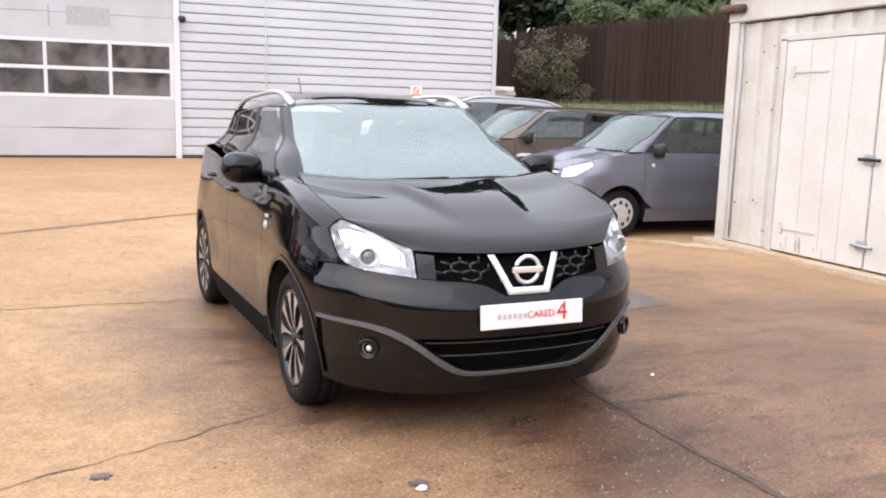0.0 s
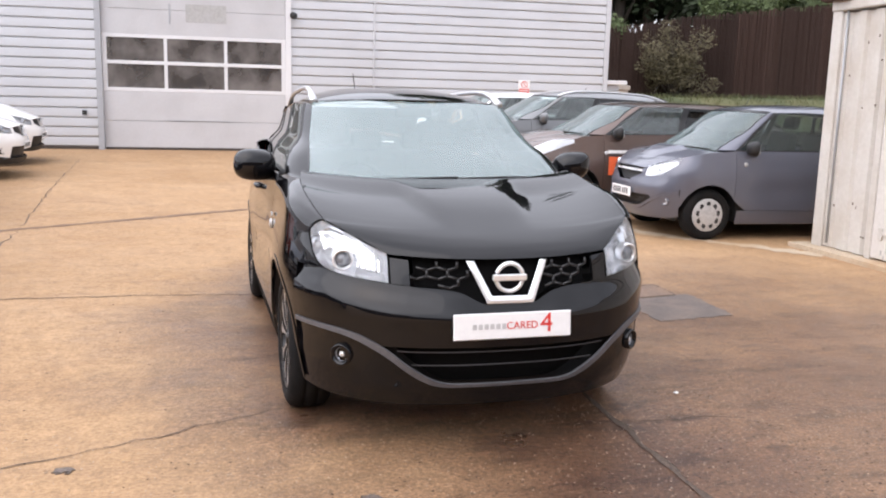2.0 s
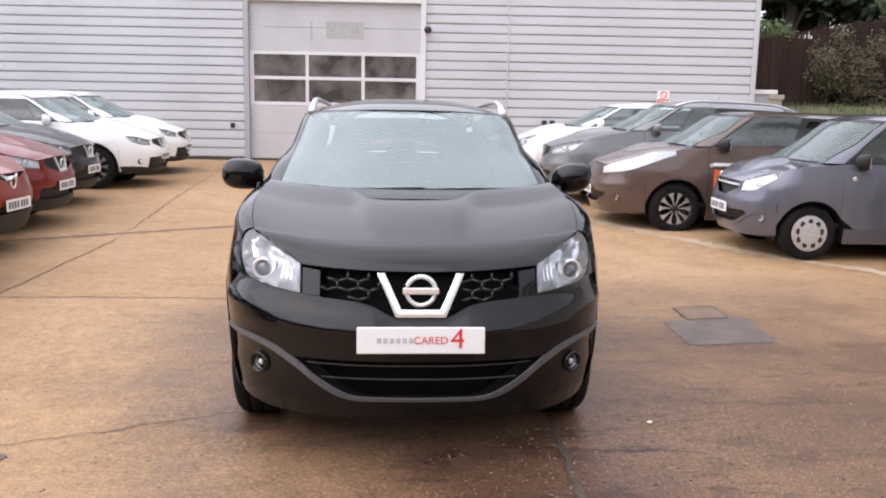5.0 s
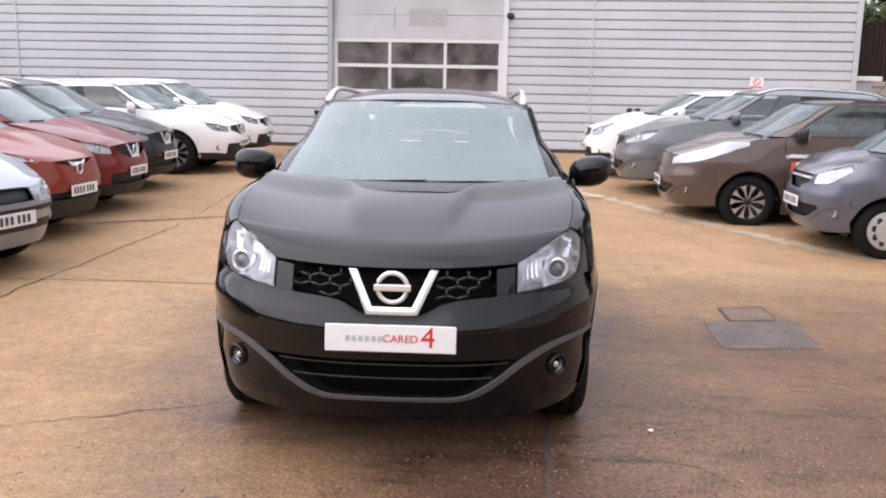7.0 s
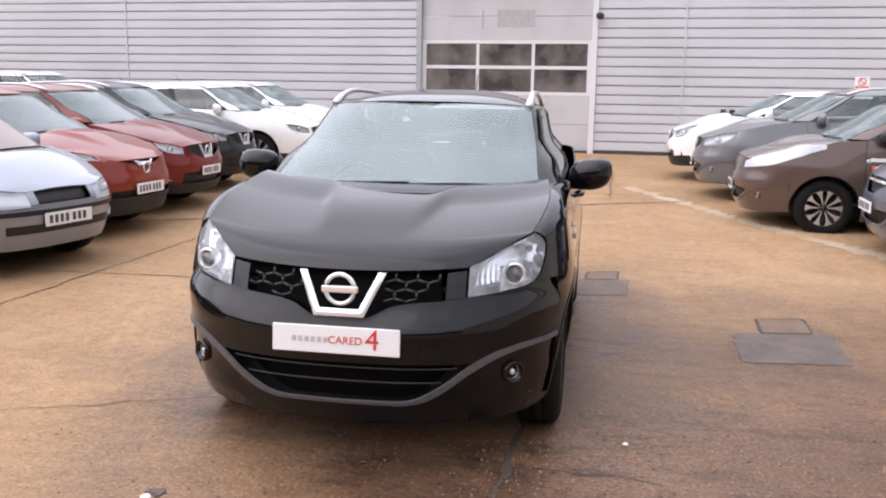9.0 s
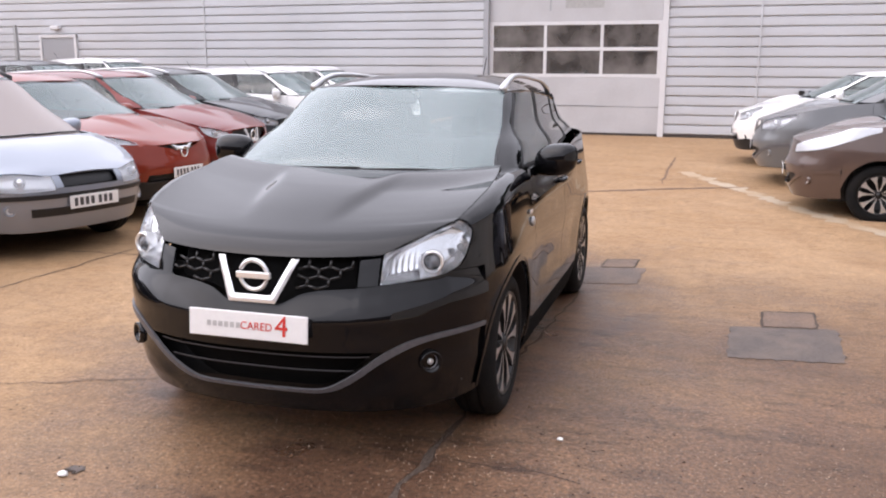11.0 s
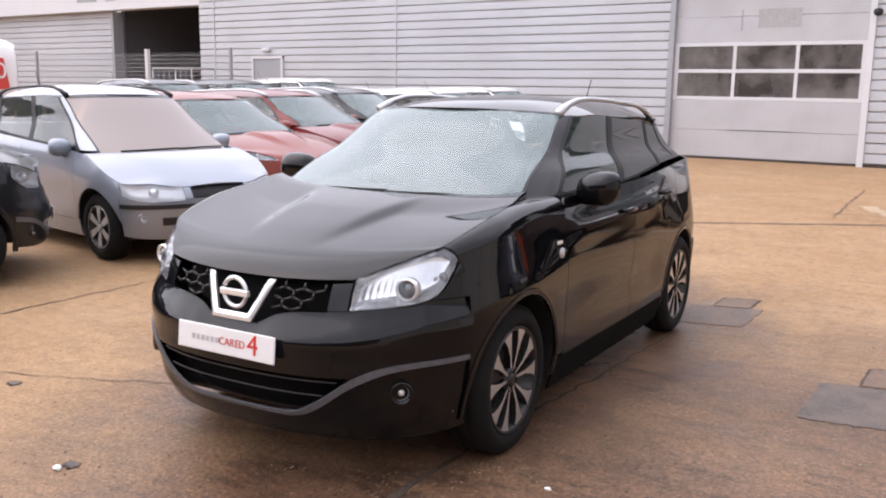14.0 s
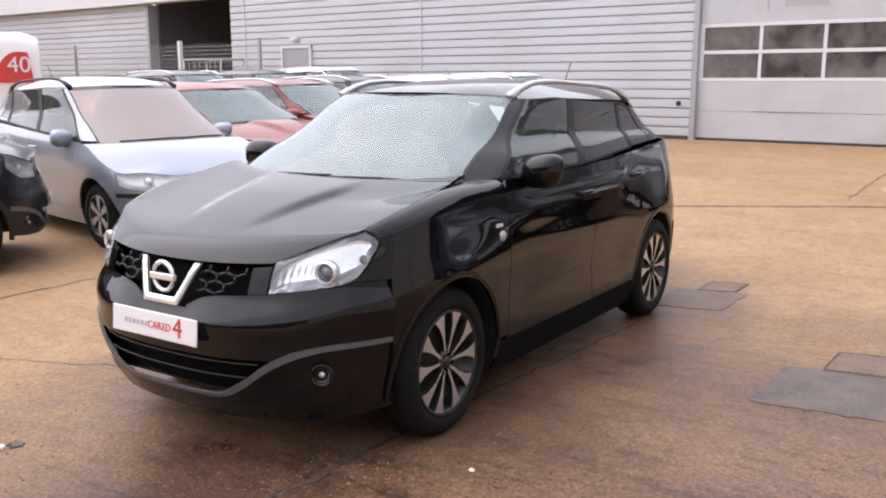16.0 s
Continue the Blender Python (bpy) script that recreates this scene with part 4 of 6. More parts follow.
    v, f = tube([(.37 * -1 + .18 * math.sin(t), yc + .66 - .07 * math.cos(t), zc - .12 + .17 * math.cos(t)) for t in np.linspace(0, 2 * math.pi, 25)], .014, 6)
    put("steering_wheel", v, f, DASH, ob)
    bm = bmesh.new()
    box(bm, -.11, .11, ywt + .02, ywt + .05, zwt - .07, zwt - .01, .012)
    part("rear_view_mirror", bm, DASH, ob)
    bm = bmesh.new()
    box(bm, -hw + .12, hw - .12, yc + .1, wb + ro - .3, zsill, zsill + .05)
    part("cabin_floor", bm, DASH, ob)
    return ob, H, G


# ---- the yard ----
def ground_z(x, y):
    """Level near the way, hollow under the parked car, rising to the workshop."""
    return 0.25 * min(max((y - 9.5) / 10.5, 0), 1) - .066 * math.exp(-((x - 1.7) / 1.6) ** 2 - ((y - 7.0) / 2.1) ** 2)


def concrete():
    """Old orange-brown concrete: dry pale areas, damp dark areas round the parked car, painted shade under it, bare
    aggregate and specks.
    """
    m = bpy.data.materials.new("damp_shaded_concrete")
    m.use_nodes = True
    nodes, links = m.node_tree.nodes, m.node_tree.links
    b = nodes["Principled BSDF"]
    co = nodes.new("ShaderNodeTexCoord")

    def noise_(scale, detail=6, stretch=None, rough=0.6):
        n = nodes.new("ShaderNodeTexNoise")
        n.inputs["Scale"].default_value, n.inputs["Detail"].default_value, n.inputs["Roughness"].default_value = scale, detail, rough
        if stretch:
            mp = nodes.new("ShaderNodeMapping")
            mp.inputs["Scale"].default_value = stretch
            links.new(co.outputs["Object"], mp.inputs["Vector"])
            links.new(mp.outputs["Vector"], n.inputs["Vector"])
        else:
            links.new(co.outputs["Object"], n.inputs["Vector"])
        return n.outputs["Fac"]

    def spread(v, a, c, lo=0.0, hi=1.0):
        r = nodes.new("ShaderNodeMapRange")
        for k, x in zip(("From Min", "From Max", "To Min", "To Max"), (a, c, lo, hi)):
            r.inputs[k].default_value = x
        links.new(v, r.inputs["Value"])
        return r.outputs["Result"]

    def maths(op, p, q):
        n = nodes.new("ShaderNodeMath")
        n.operation = op
        for k, x in enumerate((p, q)):
            if isinstance(x, (int, float)):
                n.inputs[k].default_value = x
            else:
                links.new(x, n.inputs[k])
        return n.outputs["Value"]

    def blend(fac, c1, c2):
        n = nodes.new("ShaderNodeMixRGB")
        for k, x in (("Fac", fac), ("Color1", c1), ("Color2", c2)):
            if isinstance(x, tuple):
                n.inputs[k].default_value = (*x, 1)
            elif isinstance(x, float):
                n.inputs[k].default_value = x
            else:
                links.new(x, n.inputs[k])
        return n.outputs["Color"]

    def damp_shade_area(cx, cy, rx, ry, soft):
        """1 inside a dark area (damp; painted shade under the car), 0 well outside, with a ragged edge."""
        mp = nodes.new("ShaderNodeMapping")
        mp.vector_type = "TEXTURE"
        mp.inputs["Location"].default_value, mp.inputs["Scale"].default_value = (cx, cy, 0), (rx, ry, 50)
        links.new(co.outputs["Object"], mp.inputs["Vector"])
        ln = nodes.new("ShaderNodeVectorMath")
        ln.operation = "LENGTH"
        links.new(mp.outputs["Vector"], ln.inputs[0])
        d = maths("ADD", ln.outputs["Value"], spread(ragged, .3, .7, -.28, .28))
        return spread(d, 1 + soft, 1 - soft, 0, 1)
    ragged = noise_(.9, 9, None, .65)
    dry = blend(spread(noise_(.28, 8), .36, .64), (.336, .204, .103), (.418, .270, .150))
    dry = blend(spread(noise_(1.4, 8), .5, .72, 0, .55), dry, (.290, .164, .078))
    dry = blend(spread(noise_(3.0, 6, (.35, 2.2, 1)), .52, .7, 0, .35), dry, (.240, .147, .085))
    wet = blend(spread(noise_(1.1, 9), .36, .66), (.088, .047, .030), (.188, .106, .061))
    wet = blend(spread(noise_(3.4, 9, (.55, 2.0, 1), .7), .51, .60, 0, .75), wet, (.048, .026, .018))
    mask = maths("MAXIMUM", damp_shade_area(2.35, 3.5, 1.35, 1.0, .5), maths("MULTIPLY", damp_shade_area(4.4, 3.6, 3.0, 3.6, .5), .9))
    # this ellipse follows the car's outline; it paints the shade beneath in wet tones
    mask = maths("MAXIMUM", mask, damp_shade_area(1.8, 5.9, 1.55, 2.6, .35))
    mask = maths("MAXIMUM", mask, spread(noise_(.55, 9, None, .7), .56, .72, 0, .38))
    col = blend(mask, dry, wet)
    col = blend(spread(noise_(7, 9, None, .75), .5, .68, 0, .32), col, (.120, .069, .040))
    col = blend(spread(noise_(9, 9, (.5, 1.6, 1), .75), .58, .72, 0, .3), col, (.416, .275, .168))
    vor = nodes.new("ShaderNodeTexVoronoi")
    vor.inputs["Scale"].default_value = 42
    links.new(co.outputs["Object"], vor.inputs["Vector"])
    stones = maths("MULTIPLY", spread(vor.outputs["Distance"], .22, .12), spread(noise_(7, 3), .5, .62))
    col = blend(maths("MULTIPLY", stones, .5), col, (.437, .323, .227))
    pits = spread(noise_(26, 8, None, .7), .6, .75, 0, .38)
    col = blend(pits, col, (.083, .048, .028))
    tone = nodes.new("ShaderNodeMixRGB")
    tone.blend_type = "MULTIPLY"
    tone.inputs["Fac"].default_value = 1
    links.new(col, tone.inputs["Color1"])
    grit_ = maths("MULTIPLY", spread(noise_(48, 5, None, .75), .36, .64, .76, 1.22), spread(noise_(13, 7, None, .7), .35, .65, .86, 1.14))
    coarse = spread(noise_(62, 4, None, .8), .38, .62, -.55, .6)
    links.new(maths("MULTIPLY", grit_, maths("ADD", 1.0, maths("MULTIPLY", coarse, mask))), tone.inputs["Color2"])
    links.new(tone.outputs["Color"], b.inputs["Base Color"])
    links.new(maths("SUBTRACT", spread(noise_(2.2, 6), .3, .7, .62, .8), maths("MULTIPLY", mask, .38)), b.inputs["Roughness"])
    b.inputs["Specular IOR Level"].default_value = .28
    bp = nodes.new("ShaderNodeBump")
    bp.inputs["Strength"].default_value, bp.inputs["Distance"].default_value = .45, .012
    links.new(maths("ADD", noise_(38, 9, None, .7), maths("MULTIPLY", noise_(4, 6), 1.5)), bp.inputs["Height"])
    links.new(bp.outputs["Normal"], b.inputs["Normal"])
    return m


CONC = concrete()
CLAD = material("grey_cladding", (0.505, 0.515, 0.535), 0.42, 0.0, 0.03, 4, dirt=(0.37, 0.37, 0.38), dirt_amount=0.35, dirt_scale=0.5)
DOORM = material("door_panel_grey", (0.51, 0.51, 0.52), 0.5, 0, 0.03, 4, 0.05, 30, dirt=(0.35, 0.345, 0.345), dirt_amount=0.45, dirt_scale=1.1)
SMEAR = material("grimy_smear", (0.385, 0.38, 0.37), 0.6, 0, 0.12, 3, dirt=(0.43, 0.43, 0.43), dirt_amount=0.8, dirt_scale=5)
FRAME = material("white_frame", (0.68, 0.68, 0.69), 0.4, 0, 0.03, dirt=(0.6, 0.6, 0.6), dirt_amount=0.3)
FLASH = material("grey_flashing", (0.36, 0.37, 0.39), 0.45, 0.1, 0.05)
# brownish mottled veil stands in for reflections and dim shapes behind the door
PANE = glass("door_pane", (0.30, 0.29, 0.27), 1.0, 1.6, 0.36, (.30, .275, .26), 0.24)
SHED = material("white_shed_paint", (0.53, 0.505, 0.465), 0.55, 0, 0.05, 4, 0.12, 30, dirt=(0.39, 0.33, 0.26), dirt_amount=0.5, dirt_scale=2.4)
SHED_DOOR = material("white_door_paint", (0.585, 0.56, 0.525), 0.5, 0, 0.05, 4, 0.12, 30, dirt=(0.44, 0.39, 0.33), dirt_amount=0.42, dirt_scale=1.7)
RUST = material("rusty_metal", (0.10, 0.06, 0.045), 0.8, 0.3, 0.4, 6, 0.4, 60)
FENCE = material("brushwood", (0.05, 0.026, 0.019), 0.9, 0, 0.5, 12, 0.5, 40, rand=0.35)
GRASS = material("rough_grass", (0.07, 0.085, 0.035), 0.9, 0, 0.4, 4, 0.5, 30, dirt=(0.22, 0.19, 0.09), dirt_amount=0.6, dirt_scale=0.7)
LEAF = material("tree_leaf", (0.022, 0.034, 0.013), 0.65, 0, 0.45, 4)
LEAF2 = material("shrub_leaf", (0.068, 0.055, 0.022), 0.65, 0, 0.4, 4)
LEAF3 = material("ivy_leaf", (0.062, 0.088, 0.026), 0.65, 0, 0.4, 4)
BARK = material("bark", (0.05, 0.04, 0.032), 0.9, 0, 0.4, 8, 0.6, 30)
# near-black tone carries the lack of light inside the workshop
DARK = material("inside_dimness", (0.018, 0.018, 0.02), 0.9, 0, 0.3)
PLINTH_GAP = material("dark_plinth_and_gap", (0.055, 0.045, 0.04), 0.85, 0, 0.3, 6, 0.3, 40)
# the open bay's dimness is put into its lining's colour
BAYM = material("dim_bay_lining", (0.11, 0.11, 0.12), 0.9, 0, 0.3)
STONE = material("pale_edging", (0.45, 0.36, 0.26), 0.8, 0, 0.15, 6, 0.3, 50, dirt=(0.40, 0.26, 0.14), dirt_amount=0.9, dirt_scale=1.6)
TAR = material("old_tarmac_patch", (0.105, 0.082, 0.070), 0.6, 0, 0.35, 10, 0.6, 90, dirt=(0.22, 0.16, 0.12), dirt_amount=0.5, dirt_scale=5)
TAR2 = material("thin_tarmac_patch", (0.135, 0.096, 0.074), 0.6, 0, 0.35, 10, 0.6, 90, dirt=(0.23, 0.15, 0.10), dirt_amount=0.7, dirt_scale=4)
COVER = material("worn_cover", (0.150, 0.098, 0.070), 0.65, 0, 0.35, 8, 0.5, 70, dirt=(0.25, 0.16, 0.10), dirt_amount=0.6, dirt_scale=5)
CHANNEL = material("silted_channel", (0.165, 0.098, 0.060), 0.8, 0, 0.3, 8, 0.4, 50, dirt=(0.26, 0.16, 0.09), dirt_amount=0.7, dirt_scale=2)
JOINT = material("joint_sealant", (0.075, 0.052, 0.038), 0.8, 0, 0.4, 8, 0.4, 60)
GRIT_GLINT = material("pale_grit_and_glints", (0.36, 0.285, 0.215), 0.8, 0, 0.3, 3)
LITTER = material("dead_leaf", (0.05, 0.03, 0.02), 0.9, 0, 0.4, 3)
PAPER = material("white_paper", (0.8, 0.8, 0.78), 0.8)
SIGNW = material("sign_white", (0.8, 0.79, 0.78), 0.5)
SIGNR = material("sign_red", (0.62, 0.06, 0.045), 0.5)
GALV = material("galvanised_steel", (0.38, 0.39, 0.40), 0.5, 0.5, 0.1)
BEIGE = material("beige_block", (0.42, 0.38, 0.33), 0.8, 0, 0.1, 6, 0.2, 40)

gx = [-400, -60, -30, -20, -10, -5, -4] + [-3 + .3 * k for k in range(33)] + [10, 20, 40, 80, 400]
gy = [-400, -60, -20, -5, 0] + [1 + .3 * k for k in range(38)] + [13, 15, 17, 19, 20, 22, 30, 60, 400]
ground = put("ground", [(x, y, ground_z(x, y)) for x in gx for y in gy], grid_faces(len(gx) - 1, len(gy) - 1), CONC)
tagged(ground, "damp orange-brown concrete yard with stains and painted shade under a car", "ground", kind="structure")


def ribbon(name, pts, width, mat, label, cat, z=0.004, wobble=0.02, seed=1, taper=True, kind="structure"):
    """A ragged flat strip along pts: a joint, a crack, an edging."""
    rnd = random.Random(seed)
    P = []
    for (x0, y0), (x1, y1) in zip(pts, pts[1:]):
        n = max(2, int(math.hypot(x1 - x0, y1 - y0) / .09))
        P += [(x0 + (x1 - x0) * k / n, y0 + (y1 - y0) * k / n) for k in range(n)]
    P.append(pts[-1])
    verts, faces = [], []
    for i, (x, y) in enumerate(P):
        j, k = max(i - 1, 0), min(i + 1, len(P) - 1)
        dx, dy = P[k][0] - P[j][0], P[k][1] - P[j][1]
        l = math.hypot(dx, dy) or 1
        o, w = rnd.uniform(-wobble, wobble), width * rnd.uniform(.45, 1.15) / 2
        if taper and min(i, len(P) - 1 - i) < 3:
            w *= .4
        for s in (-1, 1):
            px, py = x - dy / l * (o + s * w), y + dx / l * (o + s * w)
            verts.append((px, py, ground_z(px, py) + z))
    faces = [(2 * i, 2 * i + 1, 2 * i + 3, 2 * i + 2) for i in range(len(P) - 1)]
    faces = [f[::-1] for f in faces]
    return tagged(put(name, verts, faces, mat, None, "", False), label, cat, kind=kind)


ribbon("slab_joint", [(2.43, 4.6), (2.44, 3.99), (2.47, 2.73), (2.5, 0.0), (2.55, -6)], .042, JOINT, "dark sealed joint between concrete slabs", "joint", seed=2)
ribbon("slab_crack", [(-3.5, 2.1), (-.39, 3.72), (.13, 3.99), (.82, 4.33), (1.9, 4.75)], .008, JOINT, "thin dark crack across the concrete", "crack", wobble=.03, seed=3)
ribbon("slab_crack", [(-2.6, 6.72), (-.69, 6.95), (.55, 7.08), (1.2, 7.1)], .018, JOINT, "thin dark crack across the concrete", "crack", seed=4)
ribbon("drain_channel", [(-6.5, 7.2), (-2.4, 9.83), (-1.7, 10.22), (.18, 11.32), (1.55, 12.1), (2.4, 12.6), (3.6, 13.2)], .13, CHANNEL, "narrow dark drain channel in the yard", "channel", wobble=.015, seed=5)
ribbon("slab_joint", [(-1.49, 3.0), (-1.5, 4.45), (-1.55, 5.67), (-1.56, 6.24), (-1.62, 8.2), (-1.68, 10.1)], .018, JOINT, "dark joint between concrete slabs", "joint", seed=6)
ribbon("slab_joint", [(-1.7, 10.3), (-2.1, 14.2), (-2.4, 18.0)], .014, JOINT, "dark joint between concrete slabs", "joint", seed=7)
ribbon("slab_joint", [(2.41, 13.14), (2.35, 14.64), (2.30, 16.53)], .045, CHANNEL, "dark joint between concrete slabs", "joint", seed=8)
ribbon("slab_crack", [(2.43, 13.15), (2.87, 13.22)], .03, CHANNEL, "short dark break in the concrete", "crack", seed=28)
ribbon("slab_joint", [(2.43, 4.6), (2.46, 7.2)], .018, JOINT, "dark joint between concrete slabs", "joint", seed=18)
ribbon("slab_crack", [(2.5, 3.93), (2.75, 3.93), (3.1, 3.9)], .02, JOINT, "short dark break in the concrete", "crack", seed=9)
ribbon("pale_edging", [(2.6, 14.5), (3.25, 13.3), (4.2, 11.5), (5.15, 9.95), (5.9, 9.0), (6.62, 8.15)], .26, STONE, "worn pale edging strip in the ground", "edging", wobble=.05, seed=11, taper=False)


def slab(name, pts, z, mat, label, cat, seed, rag=.014):
    """A flat patch with a ragged outline and real thickness."""
    rnd = random.Random(seed)
    ring = []
    for (x0, y0), (x1, y1) in zip(pts, pts[1:] + pts[:1]):
        for k in range(14):
            t = k / 14
            in_ = rag * .8 * (1 - min(t, 1 - t) / .12) if min(t, 1 - t) < .12 else 0
            cx, cy = sum(p[0] for p in pts) / len(pts), sum(p[1] for p in pts) / len(pts)
            x, y = x0 + (x1 - x0) * t, y0 + (y1 - y0) * t
            l = math.hypot(cx - x, cy - y)
            ring.append((x + (cx - x) / l * in_ + rnd.uniform(-rag, rag), y + (cy - y) / l * in_ + rnd.uniform(-rag, rag)))
    n = len(ring)
    verts = [(x, y, ground_z(x, y) + z) for x, y in ring] + [(x, y, ground_z(x, y) - .02) for x, y in ring]
    faces = [tuple(range(n))] + [(i, n + i, n + (i + 1) % n, (i + 1) % n) for i in range(n)]
    me = put(name, verts, faces, mat, None, "", False)
    return tagged(me, label, cat, kind="structure")


for k, (ox, oy) in enumerate(((3.57, 5.77), (2.31, 7.43))):
    sc = 1 if k == 0 else .82
    slab("tarmac_patch", [(ox + a * sc, oy + b * sc) for a, b in ((0, 0), (.64, .08), (.64, .80), (0, .68))], .004, TAR if k == 0 else TAR2, "old grey tarmac patch in the concrete", "patch", 30 + k, .013)
    slab("cover_edge", [(ox + .18 * sc, oy + .70 * sc), (ox + .53 * sc, oy + .76 * sc), (ox + .53 * sc, oy + 1.2 * sc), (ox + .18 * sc, oy + 1.13 * sc)], .004, JOINT, "dark gap round the inspection cover", "cover", 40 + k, .006)
    slab("inspection_cover", [(ox + .20 * sc, oy + .73 * sc), (ox + .51 * sc, oy + .78 * sc), (ox + .51 * sc, oy + 1.15 * sc), (ox + .20 * sc, oy + 1.10 * sc)], .008, COVER, "worn brown inspection cover in the ground", "cover", 50 + k, .006)


def scatter(name, n, areas, size, mat, label, cat, seed, flat=.5):
    rnd = random.Random(seed)
    verts, faces = [], []
    for _ in range(n):
        x0, x1, y0, y1 = rnd.choice(areas)
        x, y, r, a = rnd.uniform(x0, x1), rnd.uniform(y0, y1), size * rnd.uniform(.4, 1.3), rnd.uniform(0, 6.3)
        b = len(verts)
        for k in range(5):
            t = a + k * 1.257
            q = r * rnd.uniform(.6, 1.2)
            verts.append((x + q * math.cos(t), y + q * math.sin(t) * .7, ground_z(x, y) + .001))
        verts.append((x, y, ground_z(x, y) + r * flat + .003))
        faces += [(b + k, b + (k + 1) % 5, b + 5) for k in range(5)]
    return tagged(put(name, verts, faces, mat, None, "", False), label, cat, kind="stuff")


# pale chips are grit, and also stand in for glints on wet ground
scatter("grit", 5200, [(2.5, 6.4, 2.2, 6.5), (2.5, 5.0, 2.4, 5.0), (2.3, 4.4, 2.6, 4.4), (-.8, 2.5, 2.4, 4.2)], .0038, GRIT_GLINT, "scattered pale grit and painted wet glints on the concrete", "grit", 1)
scatter("dead_leaves", 700, [(2.4, 4.6, 3.0, 5.2), (2.4, 3.6, 2.9, 4.6), (.3, 2.6, 2.9, 3.8), (-.5, 6.3, 2.2, 8)], .0075, LITTER, "scattered dark leaf bits and dirt", "litter", 2, .15)
for x, y, s, mt, lab in ((1.15, 3.235, .022, PAPER, "small white scrap of litter on the concrete"), (2.93, 4.27, .014, PAPER, "tiny pale scrap of litter on the concrete")):
    bm = bmesh.new()
    bmesh.ops.create_icosphere(bm, subdivisions=2, radius=s)
    rr = random.Random(5)
    for v in bm.verts:
        v.co = (v.co.x * rr.uniform(.8, 1.2), v.co.y * .8, v.co.z * .45 * rr.uniform(.6, 1.3))
    sc_ = tagged(part("litter_scrap", bm, mt), lab, "litter")
    sc_.location = (x, y, s * .35)
for x, y in ((-.03, 3.74), (1.156, 3.296)):
    slab("oil_spot", [(x - .03, y - .02), (x + .03, y - .025), (x + .035, y + .02), (x - .025, y + .025)], .005, TAR, "small dark stain on the concrete", "stain", 7)

# ---- the workshop ----
WY = 20.24
DX0, DX1, DZ1 = -2.27, 1.56, 3.78


def cladding(name, x0, x1, z0, z1, y, label):
    """A wall of horizontal ribbed sheeting with real ribs and thickness."""
    pitch, verts = 0.203, []
    prof = [(0, .04), (.006, .006), (.02, 0), (.09, .004), (.16, .012), (.18, .018), (.19, .04)]
    z = z0
    while z < z1:
        for dz, dy in prof:
            verts += [(x0, y + dy, min(z + dz, z1)), (x1, y + dy, min(z + dz, z1))]
        z += pitch
    n = len(verts) // 2
    faces = [(2 * i, 2 * i + 1, 2 * i + 3, 2 * i + 2) for i in range(n - 1)]
    b = len(verts)
    verts += [(x0, y + .22, z0), (x1, y + .22, z0), (x1, y + .22, z1), (x0, y + .22, z1), (x0, y, z0), (x1, y, z0), (x1, y, z1), (x0, y, z1)]
    verts += [(x0, y + .035, z0), (x0, y + .035, z1), (x1, y + .035, z0), (x1, y + .035, z1)]
    faces += [(b + 1, b, b + 3, b + 2), (b + 8, b, b + 3, b + 9), (b + 10, b + 11, b + 2, b + 1)]
    return tagged(put(name, verts, faces, CLAD, None, "", False), label, "wall", kind="structure")


def bar(name, x0, x1, y0, y1, z0, z1, mat, label, cat, bevel=.004, parent=None, kind="structure"):
    bm = bmesh.new()
    box(bm, x0, x1, y0, y1, z0, z1, bevel, 1)
    ob = part(name, bm, mat, parent)
    return ob if parent is not None else tagged(ob, label, cat, kind=kind)


cladding("wall_north_left", -17.36, DX0 - .1, .32, 5.0, WY, "pale grey horizontal ribbed metal cladding")
cladding("wall_north_right", DX1 + .1, 9.06, .32, 5.0, WY, "pale grey horizontal ribbed metal cladding")
cladding("wall_north_top", DX0 - .1, DX1 + .1, DZ1 + .1, 5.0, WY, "pale grey ribbed metal cladding over the door")
bar("wall_east", 8.85, 9.06, WY + .22, WY + 16, .1, 5.0, CLAD, "pale grey metal side wall", "wall")
bar("roof_deck", -17.2, 9.06, WY + .02, WY + 16, 5.0, 5.2, CLAD, "flat grey workshop roof", "roof")
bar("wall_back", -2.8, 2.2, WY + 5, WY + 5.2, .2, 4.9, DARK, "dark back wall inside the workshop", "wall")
bar("corner_trim", 9.03, 9.14, WY - .03, WY + .1, .2, 5.05, CLAD, "grey metal corner flashing", "trim")
for x in (-9.8, 3.52, -16.7):
    bar("cladding_joint", x - .025, x + .025, WY - .012, WY + .03, .30, 5.0, CLAD, "vertical joint strip in the cladding", "trim")
for n_, x0, x1 in (("base_strip", -17.2, DX0 - .1), ("base_strip", DX1 + .1, 9.06)):
    bar(n_, x0, x1, WY + .0, WY + .2, .2, .32, PLINTH_GAP, "dark base strip under the cladding", "trim")
for x0, x1 in ((DX0 - .12, DX0), (DX1, DX1 + .12)):
    bar("door_jamb", x0, x1, WY - .045, WY + .35, .22, DZ1, FLASH if x0 < 0 else FRAME, "metal jamb flashing of the garage door", "trim")
bar("door_head", DX0 - .12, DX1 + .12, WY - .045, WY + .35, DZ1, DZ1 + .12, FRAME, "white metal head flashing of the garage door", "trim")

